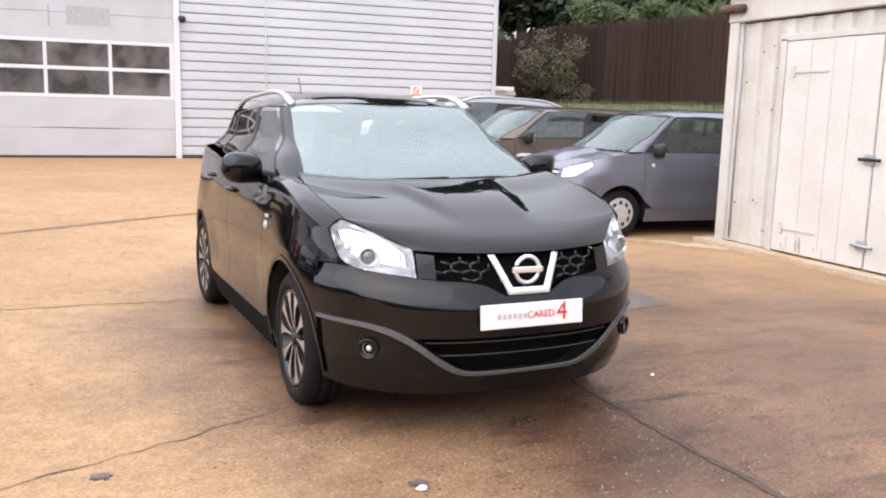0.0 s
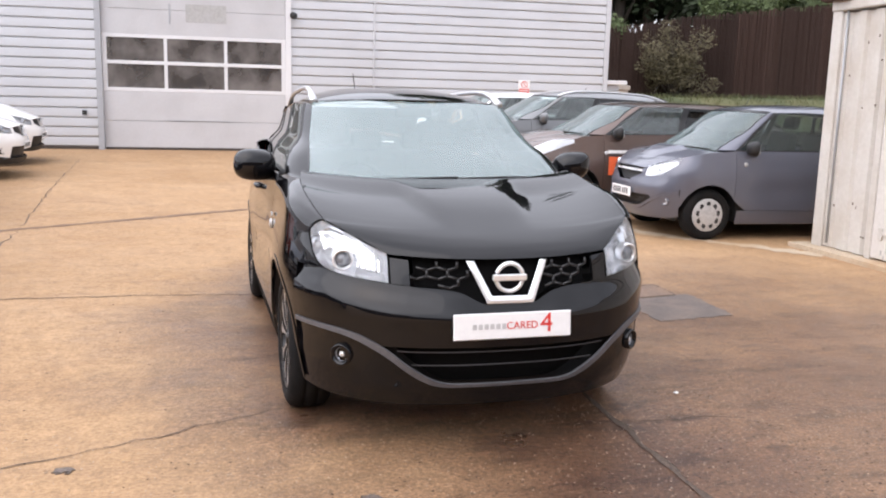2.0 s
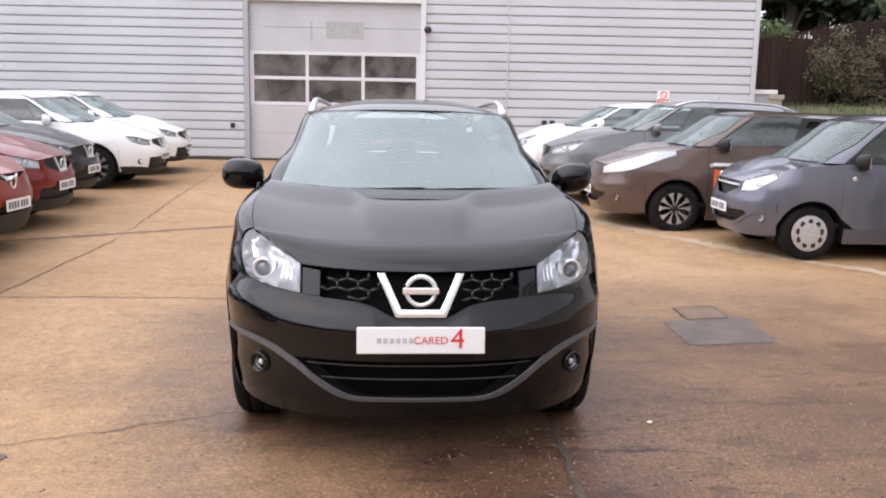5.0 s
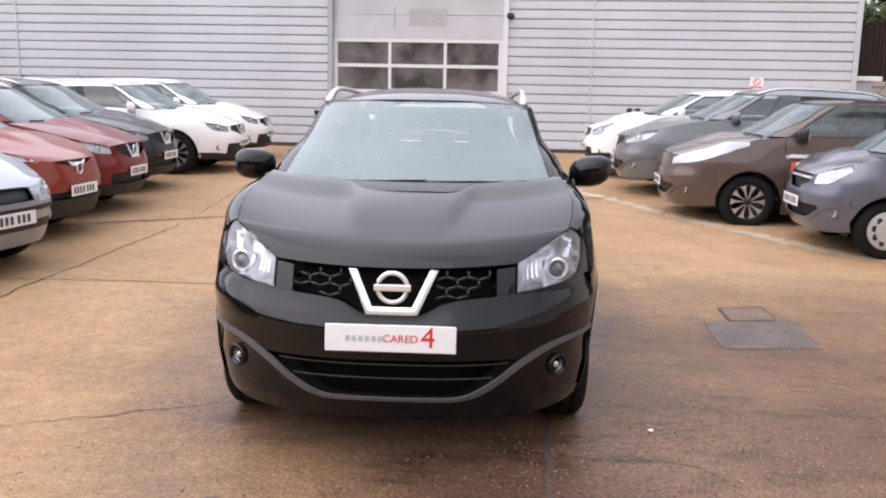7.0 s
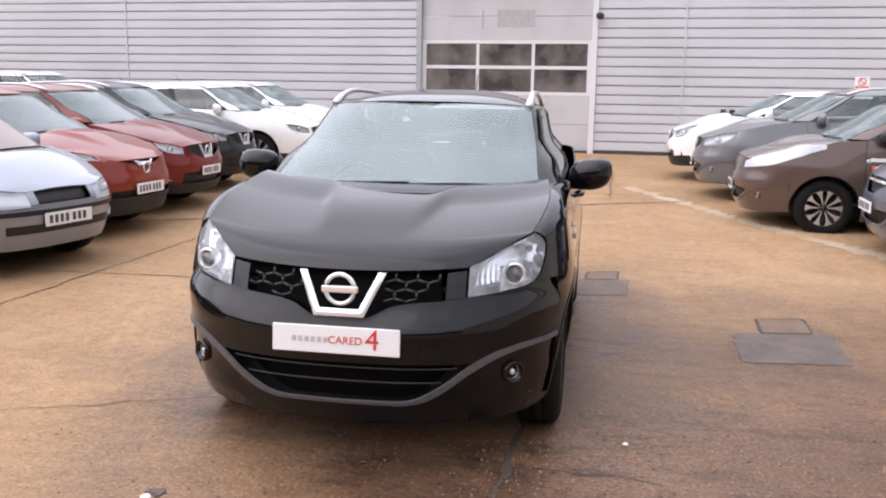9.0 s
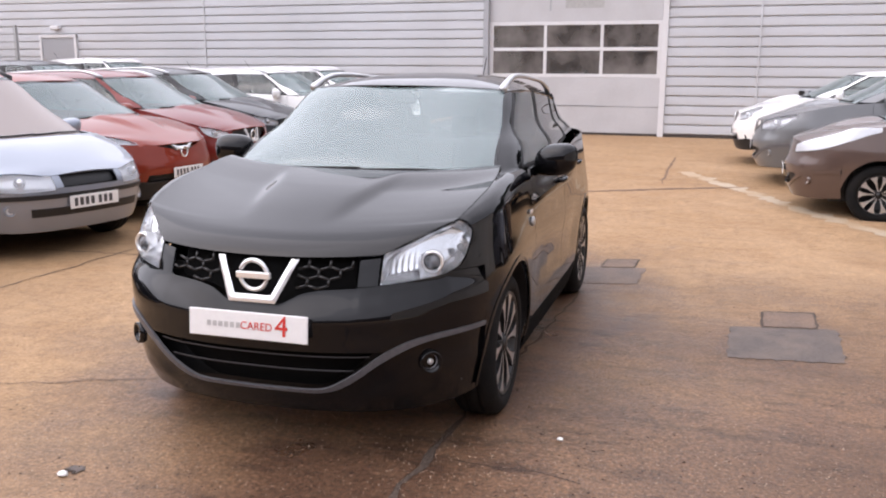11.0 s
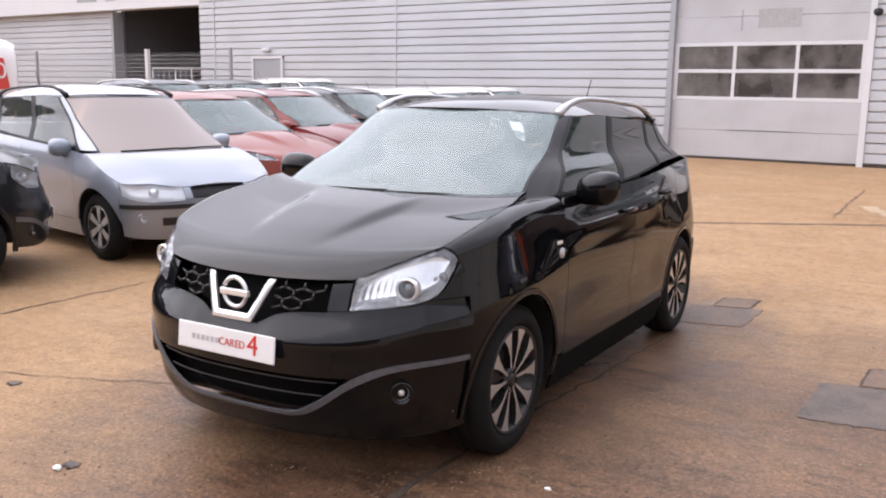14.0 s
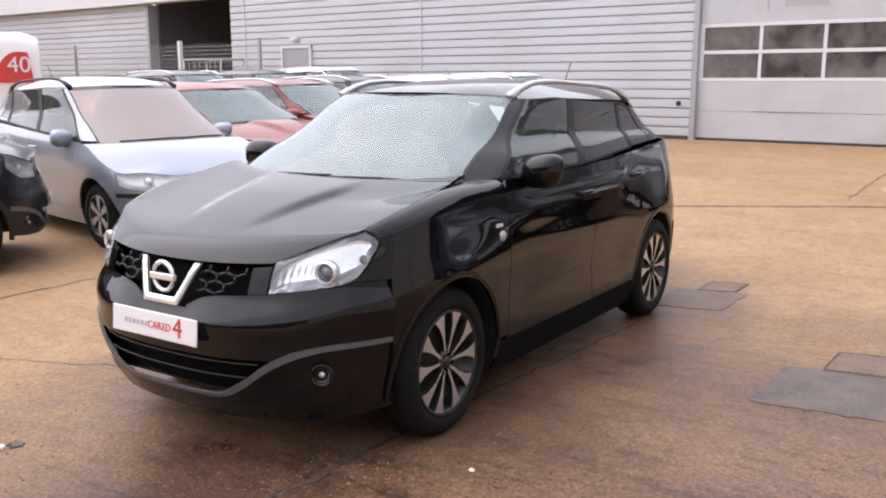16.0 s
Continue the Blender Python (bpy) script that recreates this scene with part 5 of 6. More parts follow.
garage = new("door_1")
garage.location = (0, WY + .08, 0)
tagged(garage, "grey sectional garage door with two rows of panes", "door", kind="structure")
for z0, z1 in ((.30, .868), (.874, 1.50), (2.70, 3.22), (3.226, 3.78)):
    bar("door_section", DX0, DX1, 0, .045, z0, z1, DOORM, "", "", .006, garage)
for z0, z1 in ((1.50, 1.575), (2.07, 2.145), (2.625, 2.70)):
    bar("door_rail", DX0, DX1, -.004, .045, z0, z1, FRAME, "", "", .004, garage)
cols = [DX0 + .03 + (DX1 - DX0 - .06) * k / 3 for k in range(4)]
for k, x in enumerate(cols):
    w = .06 if k in (0, 3) else .035
    for z0, z1 in ((1.575, 2.07), (2.145, 2.625)):
        bar("door_mullion", max(DX0, x - w), min(DX1, x + w), -.003, .044, z0, z1, FRAME, "", "", .004, garage)
for k in range(3):
    for z0, z1 in ((1.575, 2.07), (2.145, 2.625)):
        bar("door_pane", cols[k] + .035, cols[k + 1] - .035, .018, .022, z0, z1, PANE, "", "", 0, garage)
bar("lock_slot", -.9, -.86, -.006, .01, 2.93, 3.36, FLASH, "", "", .003, garage)
bar("grimy_smear", -.55, .3, -.005, .003, 2.98, 3.36, SMEAR, "", "", 0, garage)
# dark strip standing in for the shadow of the gap under the door
bar("gap_shadow_strip", DX0, DX1, -.006, .05, .215, .298, PLINTH_GAP, "", "", .003, garage)
bar("section_handle", -1.05, .35, -.014, .002, .885, .897, FLASH, "", "", .003, garage)
# near-black box added behind the panes for the dim workshop
bar("dark_filler_box", -1.6, 1.2, WY + 2.6, WY + 3.2, .2, 1.75, DARK, "dark box added behind the garage door panes", "shelf", kind="")

# plain unseen walls added behind the way, dark to deepen the car's reflections
WALLM = material("dark_reflection_wall", (0.11, 0.085, 0.07), 0.9, 0, 0.25, 5, 0.3, 30)
bar("unseen_wall_south", -40, 40, -13.3, -13, -.1, 5.5, WALLM, "plain dark unseen wall added to close the yard and darken reflections", "wall")
bar("unseen_wall_far_west", -40.3, -40, -13, 19, -.1, 5.5, WALLM, "plain dark unseen wall added to close the yard and darken reflections", "wall")

# wall fittings
fl = new("security_lamp")
fl.location = (1.72, WY, 3.2)
tagged(fl, "small dark security camera on a bracket", "camera")
v, f = tube([(0, .03, 0), (0, -.16, .0)], .02, 8)
put("bracket", v, f, TRIM, fl)
v, f = lathe([(-.07, 0), (-.07, .05), (-.05, .07), (.05, .075), (.065, .06), (.07, 0)], 16)
head = put("camera_head", v, f, TRIM, fl)
head.matrix_basis = pose(0, -.2, 0, 0, 0, 70)
v, f = tube([(.05, .02, .0), (.22, .02, .01)], .008, 6)
put("cable", v, f, TRIM, fl)
sp = new("wall_tap")
sp.location = (4.47, WY, 1.21)
tagged(sp, "pair of small dark wall fittings", "fitting")
for x in (-.08, .1):
    bm = bmesh.new()
    box(bm, x - .055, x + .055, -.09, .03, -.06, .06, .02)
    part("fitting_body", bm, TRIM, sp)
v, f = tube([(-.2, 0, -.07), (0, -.03, -.08), (.45, 0, -.09)], .008, 6)
put("pipe", v, f, TRIM, sp)
bm = bmesh.new()
box(bm, -2.70, -2.61, WY - .05, WY + .03, .98, 1.08, .012)
tagged(part("wall_socket", bm, TRIM), "small dark box on the cladding", "socket")
sg = new("warning_sign")
sg.location = (7.07, WY - .012, 1.79)
tagged(sg, "small red and white warning sign on the cladding", "sign")
bar("board", -.145, .145, -.006, .002, -.19, .19, SIGNW, "", "", .003, sg)
bar("red_panel", -.125, .125, -.010, -.006, -.175, .0, SIGNR, "", "", .0, sg)
v, f = tube([(.07 * math.sin(t), -.008, .095 + .07 * math.cos(t)) for t in np.linspace(0, 6.283, 25)], .009, 6)
put("red_ring", v, f, SIGNR, sg)
v, f = tube([(-.05, -.008, .145), (.05, -.008, .045)], .008, 6)
put("ring_bar", v, f, SIGNR, sg)
for k in range(3):
    bar("text_bar", -.1, .1 - .03 * k, -.0125, -.010, -.05 - k * .045, -.03 - k * .045, SIGNW, "", "", 0, sg)
sd = new("door_2")
sd.location = (-14.46, WY, 0)
tagged(sd, "plain grey personnel door with frame", "door", kind="structure")
bar("door_leaf", -.55, .55, -.03, .0, .26, 2.45, FLASH, "", "", .006, sd)
for x0, x1 in ((-.63, -.55), (.55, .63)):
    bar("door_frame", x0, x1, -.06, .02, .26, 2.52, FRAME, "", "", .004, sd)
bar("door_frame", -.63, .63, -.061, .02, 2.45, 2.53, FRAME, "", "", .004, sd)
bar("door_lamp", -.16, .12, -.14, .02, 2.66, 2.76, FRAME, "", "", .02, sd)

# the neighbouring bay: fascia, open doorway
cladding("wall_west", -60, -22.28, .27, 4.1, WY + .5, "pale grey ribbed cladding of the next bay")
bar("fascia", -60, -17.38, WY + .2, WY + .7, 4.12, 5.2, FRAME, "plain white fascia over the next bay", "fascia")
bar("doorway_jamb", -22.28, -22.14, WY + .4, WY + .8, .2, 4.1, FLASH, "grey jamb of the open doorway", "trim")
bar("doorway_jamb", -17.5, -17.38, WY + .25, WY + 1.2, .2, 4.1, FLASH, "grey jamb of the open doorway", "trim")
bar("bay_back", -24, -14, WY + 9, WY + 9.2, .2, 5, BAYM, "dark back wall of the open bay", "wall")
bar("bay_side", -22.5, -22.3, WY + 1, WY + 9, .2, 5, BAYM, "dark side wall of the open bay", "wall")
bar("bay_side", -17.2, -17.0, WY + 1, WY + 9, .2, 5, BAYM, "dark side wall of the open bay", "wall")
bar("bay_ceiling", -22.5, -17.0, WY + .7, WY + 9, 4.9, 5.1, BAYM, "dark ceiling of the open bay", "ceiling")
for k, w in enumerate((1.1, .5, .9)):
    bar("fascia_letter_bar", -23.8 + k * 1.6, -23.8 + k * 1.6 + w, WY + .185, WY + .202, 4.42, 4.72, FLASH, "grey letter shape on the fascia", "lettering")


def mesh_fence(x0, x1, y, z1, posts):
    fn = new("mesh_fence")
    fn.location = (x0, y, .18)
    tagged(fn, "welded wire mesh fence on pale steel posts", "fence")
    L = x1 - x0
    for px, w, pm in posts:
        bm = bmesh.new()
        x = px - x0
        box(bm, x - w, x + w, -w, w, 0, z1 + .05, .006, 1)
        part("post", bm, pm, fn)
    V, F = [], []
    for k in range(int(L / .075)):
        x = k * .075
        b = len(V)
        V += [(x - .004, -.004, .05), (x + .004, -.004, .05), (x + .004, -.004, z1 - .05), (x - .004, -.004, z1 - .05)]
        F.append((b, b + 1, b + 2, b + 3))
    for k in range(int(z1 / .12)):
        z = .08 + k * .12
        b = len(V)
        V += [(0, -.006, z - .005), (L, -.006, z - .005), (L, -.006, z + .005), (0, -.006, z + .005)]
        F.append((b, b + 1, b + 2, b + 3))
    m_ = put("mesh", V, F, GALV, fn, "", False)
    m_["kind"] = "stuff"
    return fn


mesh_fence(-24.44, -14.9, 19.2, 2.5, ((-24.44, .04, GALV), (-18.56, .06, FRAME), (-14.9, .04, GALV)))
cg = new("wire_cage")
cg.location = (-15.5, 18.0, .2)
tagged(cg, "open wire cage trolley with steel frame", "trolley")
for p0, p1 in [((-.8, -.4, 0), (-.8, -.4, 1.9)), ((.8, -.4, 0), (.8, -.4, 1.9)), ((-.8, .4, 0), (-.8, .4, 1.9)), ((.8, .4, 0), (.8, .4, 1.9)), ((-.8, -.4, 1.9), (.8, -.4, 1.9)), ((-.8, .4, 1.9), (.8, .4, 1.9)), ((-.8, -.4, 1.9), (-.8, .4, 1.9)), ((.8, -.4, 1.9), (.8, .4, 1.9)), ((-.8, -.4, .2), (.8, -.4, .2)), ((-.8, .4, .2), (.8, .4, .2)), ((-.8, -.4, 1.2), (.8, -.4, 1.2))]:
    v, f = tube([p0, p1], .022, 6)
    put("frame_tube", v, f, GALV, cg)
for k in range(7):
    v, f = tube([(-.8 + 1.6 * k / 7, -.4, .2), (-.8 + 1.6 * k / 7, -.4, 1.9)], .008, 5)
    put("wire", v, f, GALV, cg)

# box and block at the workshop's corner
ab = new("wall_cabinet")
ab.location = (9.35, 20.8, 0)
tagged(ab, "grey metal cabinet with a flat lid", "cabinet")
bar("cabinet_body", -.25, .22, -.3, .3, .24, 1.95, FLASH, "", "", .01, ab)
bar("cabinet_lid", -.3, .4, -.36, .36, 1.95, 2.05, FRAME, "", "", .01, ab)
bl = new("block_pillar")
bl.location = (10.2, 22.0, 0)
tagged(bl, "short beige block pillar with a cap", "pillar")
bar("shaft", -.2, .2, -.2, .2, .24, 1.85, BEIGE, "", "", .01, bl)
bar("cap", -.24, .24, -.24, .24, 1.85, 1.97, BEIGE, "", "", .015, bl)

# ---- white shed ----
sh = new("shed")
SX = 6.78
tagged(sh, "white painted corrugated metal shed with double doors", "shed")
verts, faces = [], []
prof, y = [], 8.46
while y > -1.0:
    prof += [(y, 0), (y - .11, 0), (y - .135, .03), (y - .225, .03)]
    y -= .25
prof = [p for p in prof]
for y, d in prof:
    verts += [(SX + d, y, .06), (SX + d, y, 2.5)]
faces = [(2 * i, 2 * i + 1, 2 * i + 3, 2 * i + 2) for i in range(len(prof) - 1)]
wl_ = put("corrugated_wall", verts, faces, SHED, sh, "", False)
bar("corner_post", SX - .03, SX + .12, 8.44, 8.60, .03, 2.60, SHED, "", "", .01, sh)
bar("shed_side", SX + .1, SX + 3, 8.5, 8.58, .03, 2.6, SHED, "", "", .004, sh)
bar("shed_core", SX + .06, SX + 3, -1, 8.48, .03, 2.5, SHED, "", "", .004, sh)
bar("top_rail", SX - .05, SX + 3, -1, 8.6, 2.52, 2.80, SHED, "", "", .012, sh)
bar("roof_edge", SX - .12, SX + 3.1, -1.1, 8.7, 2.80, 2.86, FRAME, "", "", .01, sh)
v, f = tube([(SX - .10, 8.3, 2.66), (SX - .10, 8.66, 2.67), (SX + .3, 8.72, 2.66)], .05, 8)
put("gutter_end", v, f, RUST, sh, "dark weathered gutter end")
v, f = tube([(SX - .02, 8.36, 2.55), (SX - .02, 8.36, .1)], .012, 6)
put("cable", v, f, GALV, sh)
bar("door_frame", SX - .035, SX + .02, 7.66, 7.74, .05, 2.30, SHED, "", "", .006, sh)
bar("door_frame", SX - .035, SX + .02, 5.0, 7.74, 2.27, 2.34, SHED, "", "", .006, sh)
bar("door_leaf", SX - .03, SX + .02, 6.42, 7.655, .07, 2.265, SHED_DOOR, "", "", .008, sh)
bar("door_leaf", SX - .03, SX + .02, 5.15, 6.40, .07, 2.265, SHED_DOOR, "", "", .008, sh)
for yy in (6.75, 7.0, 7.3):
    bar("door_seam", SX - .034, SX - .029, yy - .004, yy + .004, .1, 2.24, SHED, "", "", 0, sh)
for z in (.32, 1.95):
    bar("strap_hinge", SX - .042, SX - .029, 7.05, 7.5, z - .014, z + .014, SHED, "", "", .003, sh)
    bar("hinge_plate", SX - .044, SX - .029, 7.5, 7.56, z - .06, z + .06, SHED, "", "", .004, sh)
for z, m_ in ((1.11, TRIM), (.29, GALV)):
    v, f = tube([(SX - .06, 6.30, z), (SX - .06, 6.55, z)], .016, 8)
    put("bolt", v, f, m_, sh, "dark sliding bolt")
    bar("bolt_plate", SX - .05, SX - .028, 6.38, 6.5, z - .05, z + .05, GALV, "", "", .004, sh)
rr = random.Random(3)
for k in range(11):
    yy, z = rr.choice((8.3, 8.0, 7.85)) + rr.uniform(-.05, .05), rr.uniform(.2, 2.5)
    bar("rust_spot", SX - .002, SX + .004, yy, yy + rr.uniform(.006, .02), z, z + rr.uniform(.01, .03), RUST, "", "", 0, sh)
for k in range(9):
    yy, z = rr.uniform(6.45, 7.6), rr.uniform(.08, .14)
    bar("paint_chip", SX - .034, SX - .029, yy, yy + rr.uniform(.006, .025), z, z + rr.uniform(.03, .12), SMEAR, "", "", 0, sh)
slab("shed_plinth", [(6.62, -1), (6.95, -1), (6.95, 8.75), (6.58, 8.75)], .05, STONE, "pale worn concrete plinth of the shed", "plinth", 12)


# ---- bank, fence, greenery ----
def bank_z(x, y):
    t = min(max((y - 23.5) / 6.0, 0), 1)
    return .25 + (1.45 + .012 * (x - 10)) * t * t * (3 - 2 * t)


bx = np.linspace(9.2, 90, 60)
by = np.linspace(22.0, 60, 40)
tagged(put("grass_bank", [(x, y, bank_z(x, y) + .004 + .06 * noise.noise((x * .7, y * .7, 0)) * min(1, (y - 22) / 2)) for x in bx for y in by], grid_faces(59, 39), GRASS), "rough grass bank behind the yard", "bank", kind="structure")
FY = 31.0
ftop_ = line([8, 13.6, 17, 24.5, 40, 90], [3.75, 4.15, 4.75, 5.65, 6.2, 6.5])
rr = random.Random(11)
fe = new("brushwood_fence")
fe.location = (0, FY, 0)
tagged(fe, "tall dark brown brushwood screen fence", "fence", kind="structure")
x = 8.0
panel_w = 1.8
k = 0
while x < 90:
    V, F = [], []
    x1 = x + panel_w
    nn = 46 if x < 30 else 12
    for i in range(nn):
        xa, w = x + panel_w * (i + rr.uniform(-.3, .3)) / nn, panel_w / nn * rr.uniform(.7, 1.3)
        d, z0, z1 = rr.uniform(-.04, .04), bank_z(xa, FY) - .15, ftop_(xa) + rr.uniform(-.07, .07)
        b, tw = len(V), rr.uniform(-.02, .02)
        V += [(xa - w / 2, d, z0), (xa, d - .025, z0), (xa + w / 2, d, z0), (xa - w / 2 + tw, d, z1), (xa + tw, d - .025, z1), (xa + w / 2 + tw, d, z1)]
        F += [(b, b + 1, b + 4, b + 3), (b + 1, b + 2, b + 5, b + 4)]
    b = len(V)
    z0, z1 = bank_z(x, FY) - .2, min(ftop_(x), ftop_(x1)) - .05
    V += [(x, .05, z0), (x1, .05, z0), (x1, .05, z1), (x, .05, z1)]
    F.append((b, b + 1, b + 2, b + 3))
    put("fence_panel", V, F, FENCE, fe, "", False)
    x = x1


def leaves(rnd, centres, n, size, spread):
    """Many small leaf quads clumped round centres."""
    V, F = [], []
    for _ in range(n):
        c, r = rnd.choice(centres)
        while True:
            p = Vector((rnd.uniform(-1, 1), rnd.uniform(-1, 1), rnd.uniform(-1, 1)))
            if p.length < 1:
                break
        p = Vector(c) + p * r * spread
        a, t, s = rnd.uniform(0, 6.3), rnd.uniform(-.9, .9), size * rnd.uniform(.6, 1.4)
        u = Vector((math.cos(a), math.sin(a), t)).normalized() * s
        w = u.orthogonal().normalized() * s * .55
        b = len(V)
        V += [p - u, p + w, p + u, p - w]
        F.append((b, b + 1, b + 2, b + 3))
    return V, F


def tree(x, y, z, h, crown, seed, n, leaf, label, size=.12):
    rnd = random.Random(seed)
    ob = new("tree")
    ob.location = (x, y, z)
    tagged(ob, label, "tree", "trees behind the fence")
    pts = [(rnd.uniform(-.15, .15) * k, rnd.uniform(-.15, .15) * k, h * .62 * k / 5) for k in range(6)]
    v, f = tube(pts, [.30 - .035 * k for k in range(6)], 8)
    put("trunk", v, f, BARK, ob)
    centres = []
    for k in range(11):
        a, up = rnd.uniform(0, 6.3), rnd.uniform(.28, .98)
        r = crown * rnd.uniform(.35, .95) * (1.15 - .6 * abs(up - .55))
        c = (r * math.cos(a), r * math.sin(a), h * up)
        v, f = tube([(0, 0, h * up * .55), (c[0] * .5, c[1] * .5, h * up * .85), c], [.10, .06, .02], 5)
        put("limb", v, f, BARK, ob)
        centres += [(c, crown * rnd.uniform(.28, .5))] + [((c[0] + rnd.uniform(-1, 1) * crown * .4, c[1] + rnd.uniform(-1, 1) * crown * .4, c[2] + rnd.uniform(-.8, .8) * crown * .3), crown * rnd.uniform(.18, .34)) for _ in range(3)]
    v, f = leaves(rnd, centres, n, size, 1.0)
    put("crown", v, f, leaf, ob, "", False)
    return ob


for k in range(15):
    rr = random.Random(60 + k)
    x = 10.5 + k * 2.3 + rr.uniform(-.6, .6)
    tree(x, 35.5 + rr.uniform(-1.5, 4), 1.6, rr.uniform(11, 15), rr.uniform(2.8, 3.8), 100 + k, 16000 if k < 10 else 6000, LEAF, "dark broadleaf tree behind the brushwood fence", .18)
for k, (x, w) in enumerate(((13.5, .9), (19.5, 1.6), (22.2, 1.7), (25.0, 1.6))):
    rnd = random.Random(200 + k)
    zt_ = ftop_(x)
    cs = [((x + rnd.uniform(-w, w), FY + .5 + rnd.uniform(-.2, .4), zt_ + rnd.uniform(-.1, .45)), rnd.uniform(.3, .55)) for _ in range(12)]
    v, f = leaves(rnd, cs, 3500, .07, 1.0)
    tagged(put("ivy_clump", v, f, LEAF3, None, "", False), "light green climber over the fence top", "climber")
rnd = random.Random(300)
shr = new("shrub")
shr.location = (15.9, 30.2, bank_z(15.9, 30.2) - .1)
tagged(shr, "straggly olive shrub against the brushwood fence", "shrub")
cs = []
for k in range(16):
    a = rnd.uniform(-.9, .9)
    tip = (a * 1.4 + rnd.uniform(-.2, .2) + .15, rnd.uniform(-.3, .5), rnd.uniform(.7, 2.9) * (1 - .25 * abs(a)))
    v, f = tube([(rnd.uniform(-.1, .1), 0, 0), (tip[0] * .5, tip[1] * .5, tip[2] * .6), tip], [.03, .02, .008], 5)
    put("stem", v, f, BARK, shr)
    cs += [(tip, rnd.uniform(.25, .5)), ((tip[0] * .6, tip[1], tip[2] * .6), .38)]
v, f = leaves(rnd, cs, 5200, .05, 1.15)
put("foliage", v, f, LEAF2, shr, "", False)
scat_r = random.Random(9)
V, F = [], []
for _ in range(7000):
    x, y = scat_r.uniform(9.5, 32), scat_r.uniform(24, 30.8)
    z, h, a = bank_z(x, y), scat_r.uniform(.06, .22), scat_r.uniform(0, 6.3)
    b = len(V)
    V += [(x - .02 * math.cos(a), y - .02 * math.sin(a), z), (x + .02 * math.cos(a), y + .02 * math.sin(a), z), (x + scat_r.uniform(-.08, .08), y, z + h)]
    F.append((b, b + 1, b + 2))
tagged(put("grass_tufts", V, F, GRASS, None, "", False), "rough grass tufts on the bank", "grass", kind="stuff")


# ---- the cars in the yard ----
hero, HH, HG = car("black_crossover", BLACK, (1.742, 4.51, -.02), 3.3, "glossy wet black crossover car with chrome V grille", fine=True,
                   K=dict(plate=False, fo=.90, nf=2.5, zc=1.125, zwt=1.505, zr=1.645, zbr=1.21, ywt=.85, yc=.14, yd=2.50, yq=2.95))
hero.matrix_world = Matrix.Translation((1.742, 4.51, -.02)) @ pose(0, 0, 0, 0, 0, 3.3) @ pose(0, 0, 0, -.875, 0, 0)
show = new("show_plate")
show.parent = hero
show["label"] = "white show plate with grey and red lettering"
zp = .592
show.matrix_basis = Matrix.Translation(HH.pt(0, zp, .018)) @ pose(0, 0, 0, -4, 0, 0)
bar("plate_board", -.262, .262, -.008, .0, -.055, .055, PLATE, "", "", .003, show)
for k in range(6):
    bar("grey_bar", -.18 + k * .026, -.162 + k * .026, -.0095, -.008, -.012, .010, PLATE_GREY, "", "", 0, show)


def lettering(body, size, place, mat, parent, name="lettering"):
    cu = bpy.data.curves.new(name, "FONT")
    cu.body, cu.size, cu.extrude, cu.align_x, cu.align_y = body, size, .0008, "CENTER", "CENTER"
    tmp = bpy.data.objects.new(name, cu)
    scene.collection.objects.link(tmp)
    me = bpy.data.meshes.new_from_object(tmp.evaluated_get(bpy.context.evaluated_depsgraph_get()))
    bpy.data.objects.remove(tmp)
    me.materials.clear()
    me.materials.append(mat)
    ob = new(name, me)
    ob.parent = parent
    ob.matrix_basis = Matrix.Translation(place) @ pose(0, 0, 0, 90, 0, 0)
    return ob


lettering("CARED", .044, (.040, -.0095, -.001), PLATE_RED, show)
lettering("4", .118, (.150, -.0095, .004), PLATE_RED, show)

GR = "parked cars"
car("grey_hatchback", GREY, (5.8, 9.97, 0), -90, "small grey metallic hatchback with steel wheel trims", dict(wb=2.43, fo=.70, ro=.59, hw=.83, zr=1.55, yc=-.06, ywt=.62, zc=1.01, zbr=1.02, zwt=1.45, rt=.29, rr=.19, spokes="holes", rails=False, tint=False, yb=1.55, yd=2.3, yq=2.7, yrr=2.6, arch=False, nose="bar", repeater=True, screen=CLEAR_GLASS, strip=GREY, rim_mats=(RIMBLACK, STEEL), mirror_mat=TRIM, lamp=(.42, -.32, .80, .93, .70), lamp_low=[.70, .72, .78, .86], zn=.80, bright_lamp=True), group=GR)
car("brown_hatchback", BROWN, (4.9, 11.9, 0), -90, "bronze brown electric hatchback with long headlights", dict(wb=2.7, fo=.95, hw=.885, zr=1.55, yc=.03, ywt=.76, zc=1.09, rails=False, spokes="ten", bright_lamp=True, rt=.32, rr=.215, nose="none", closed_nose=True, long_lamp=True, repeater=True, screen=CLEAR_GLASS, arch=False, strip=BROWN, lamp=(.46, -.02, .79, 1.04, .72), lamp_low=[.73, .78, .87, .99], mirror_mat=TRIM), group=GR)
car("grey_crossover", SLATE, (4.5, 14.1, ground_z(0, 14.1)), -90, "slate grey crossover with roof rails", dict(fo=.95, wb=2.65, screen=CLEAR_GLASS), group=GR)
car("white_crossover", WHITE, (4.08, 16.3, ground_z(0, 16.3)), -90, "white small crossover parked by the wall", dict(zr=1.51, zwt=1.40, zc=1.07, zn=.83, lamp=(.50, -.42, .78, .93, .70), screen=CLEAR_GLASS, lip_mat=TRIM, strip=TRIM, round_lamps=True, low=.37, wb=2.53, fo=.87, rails=False), group=GR)
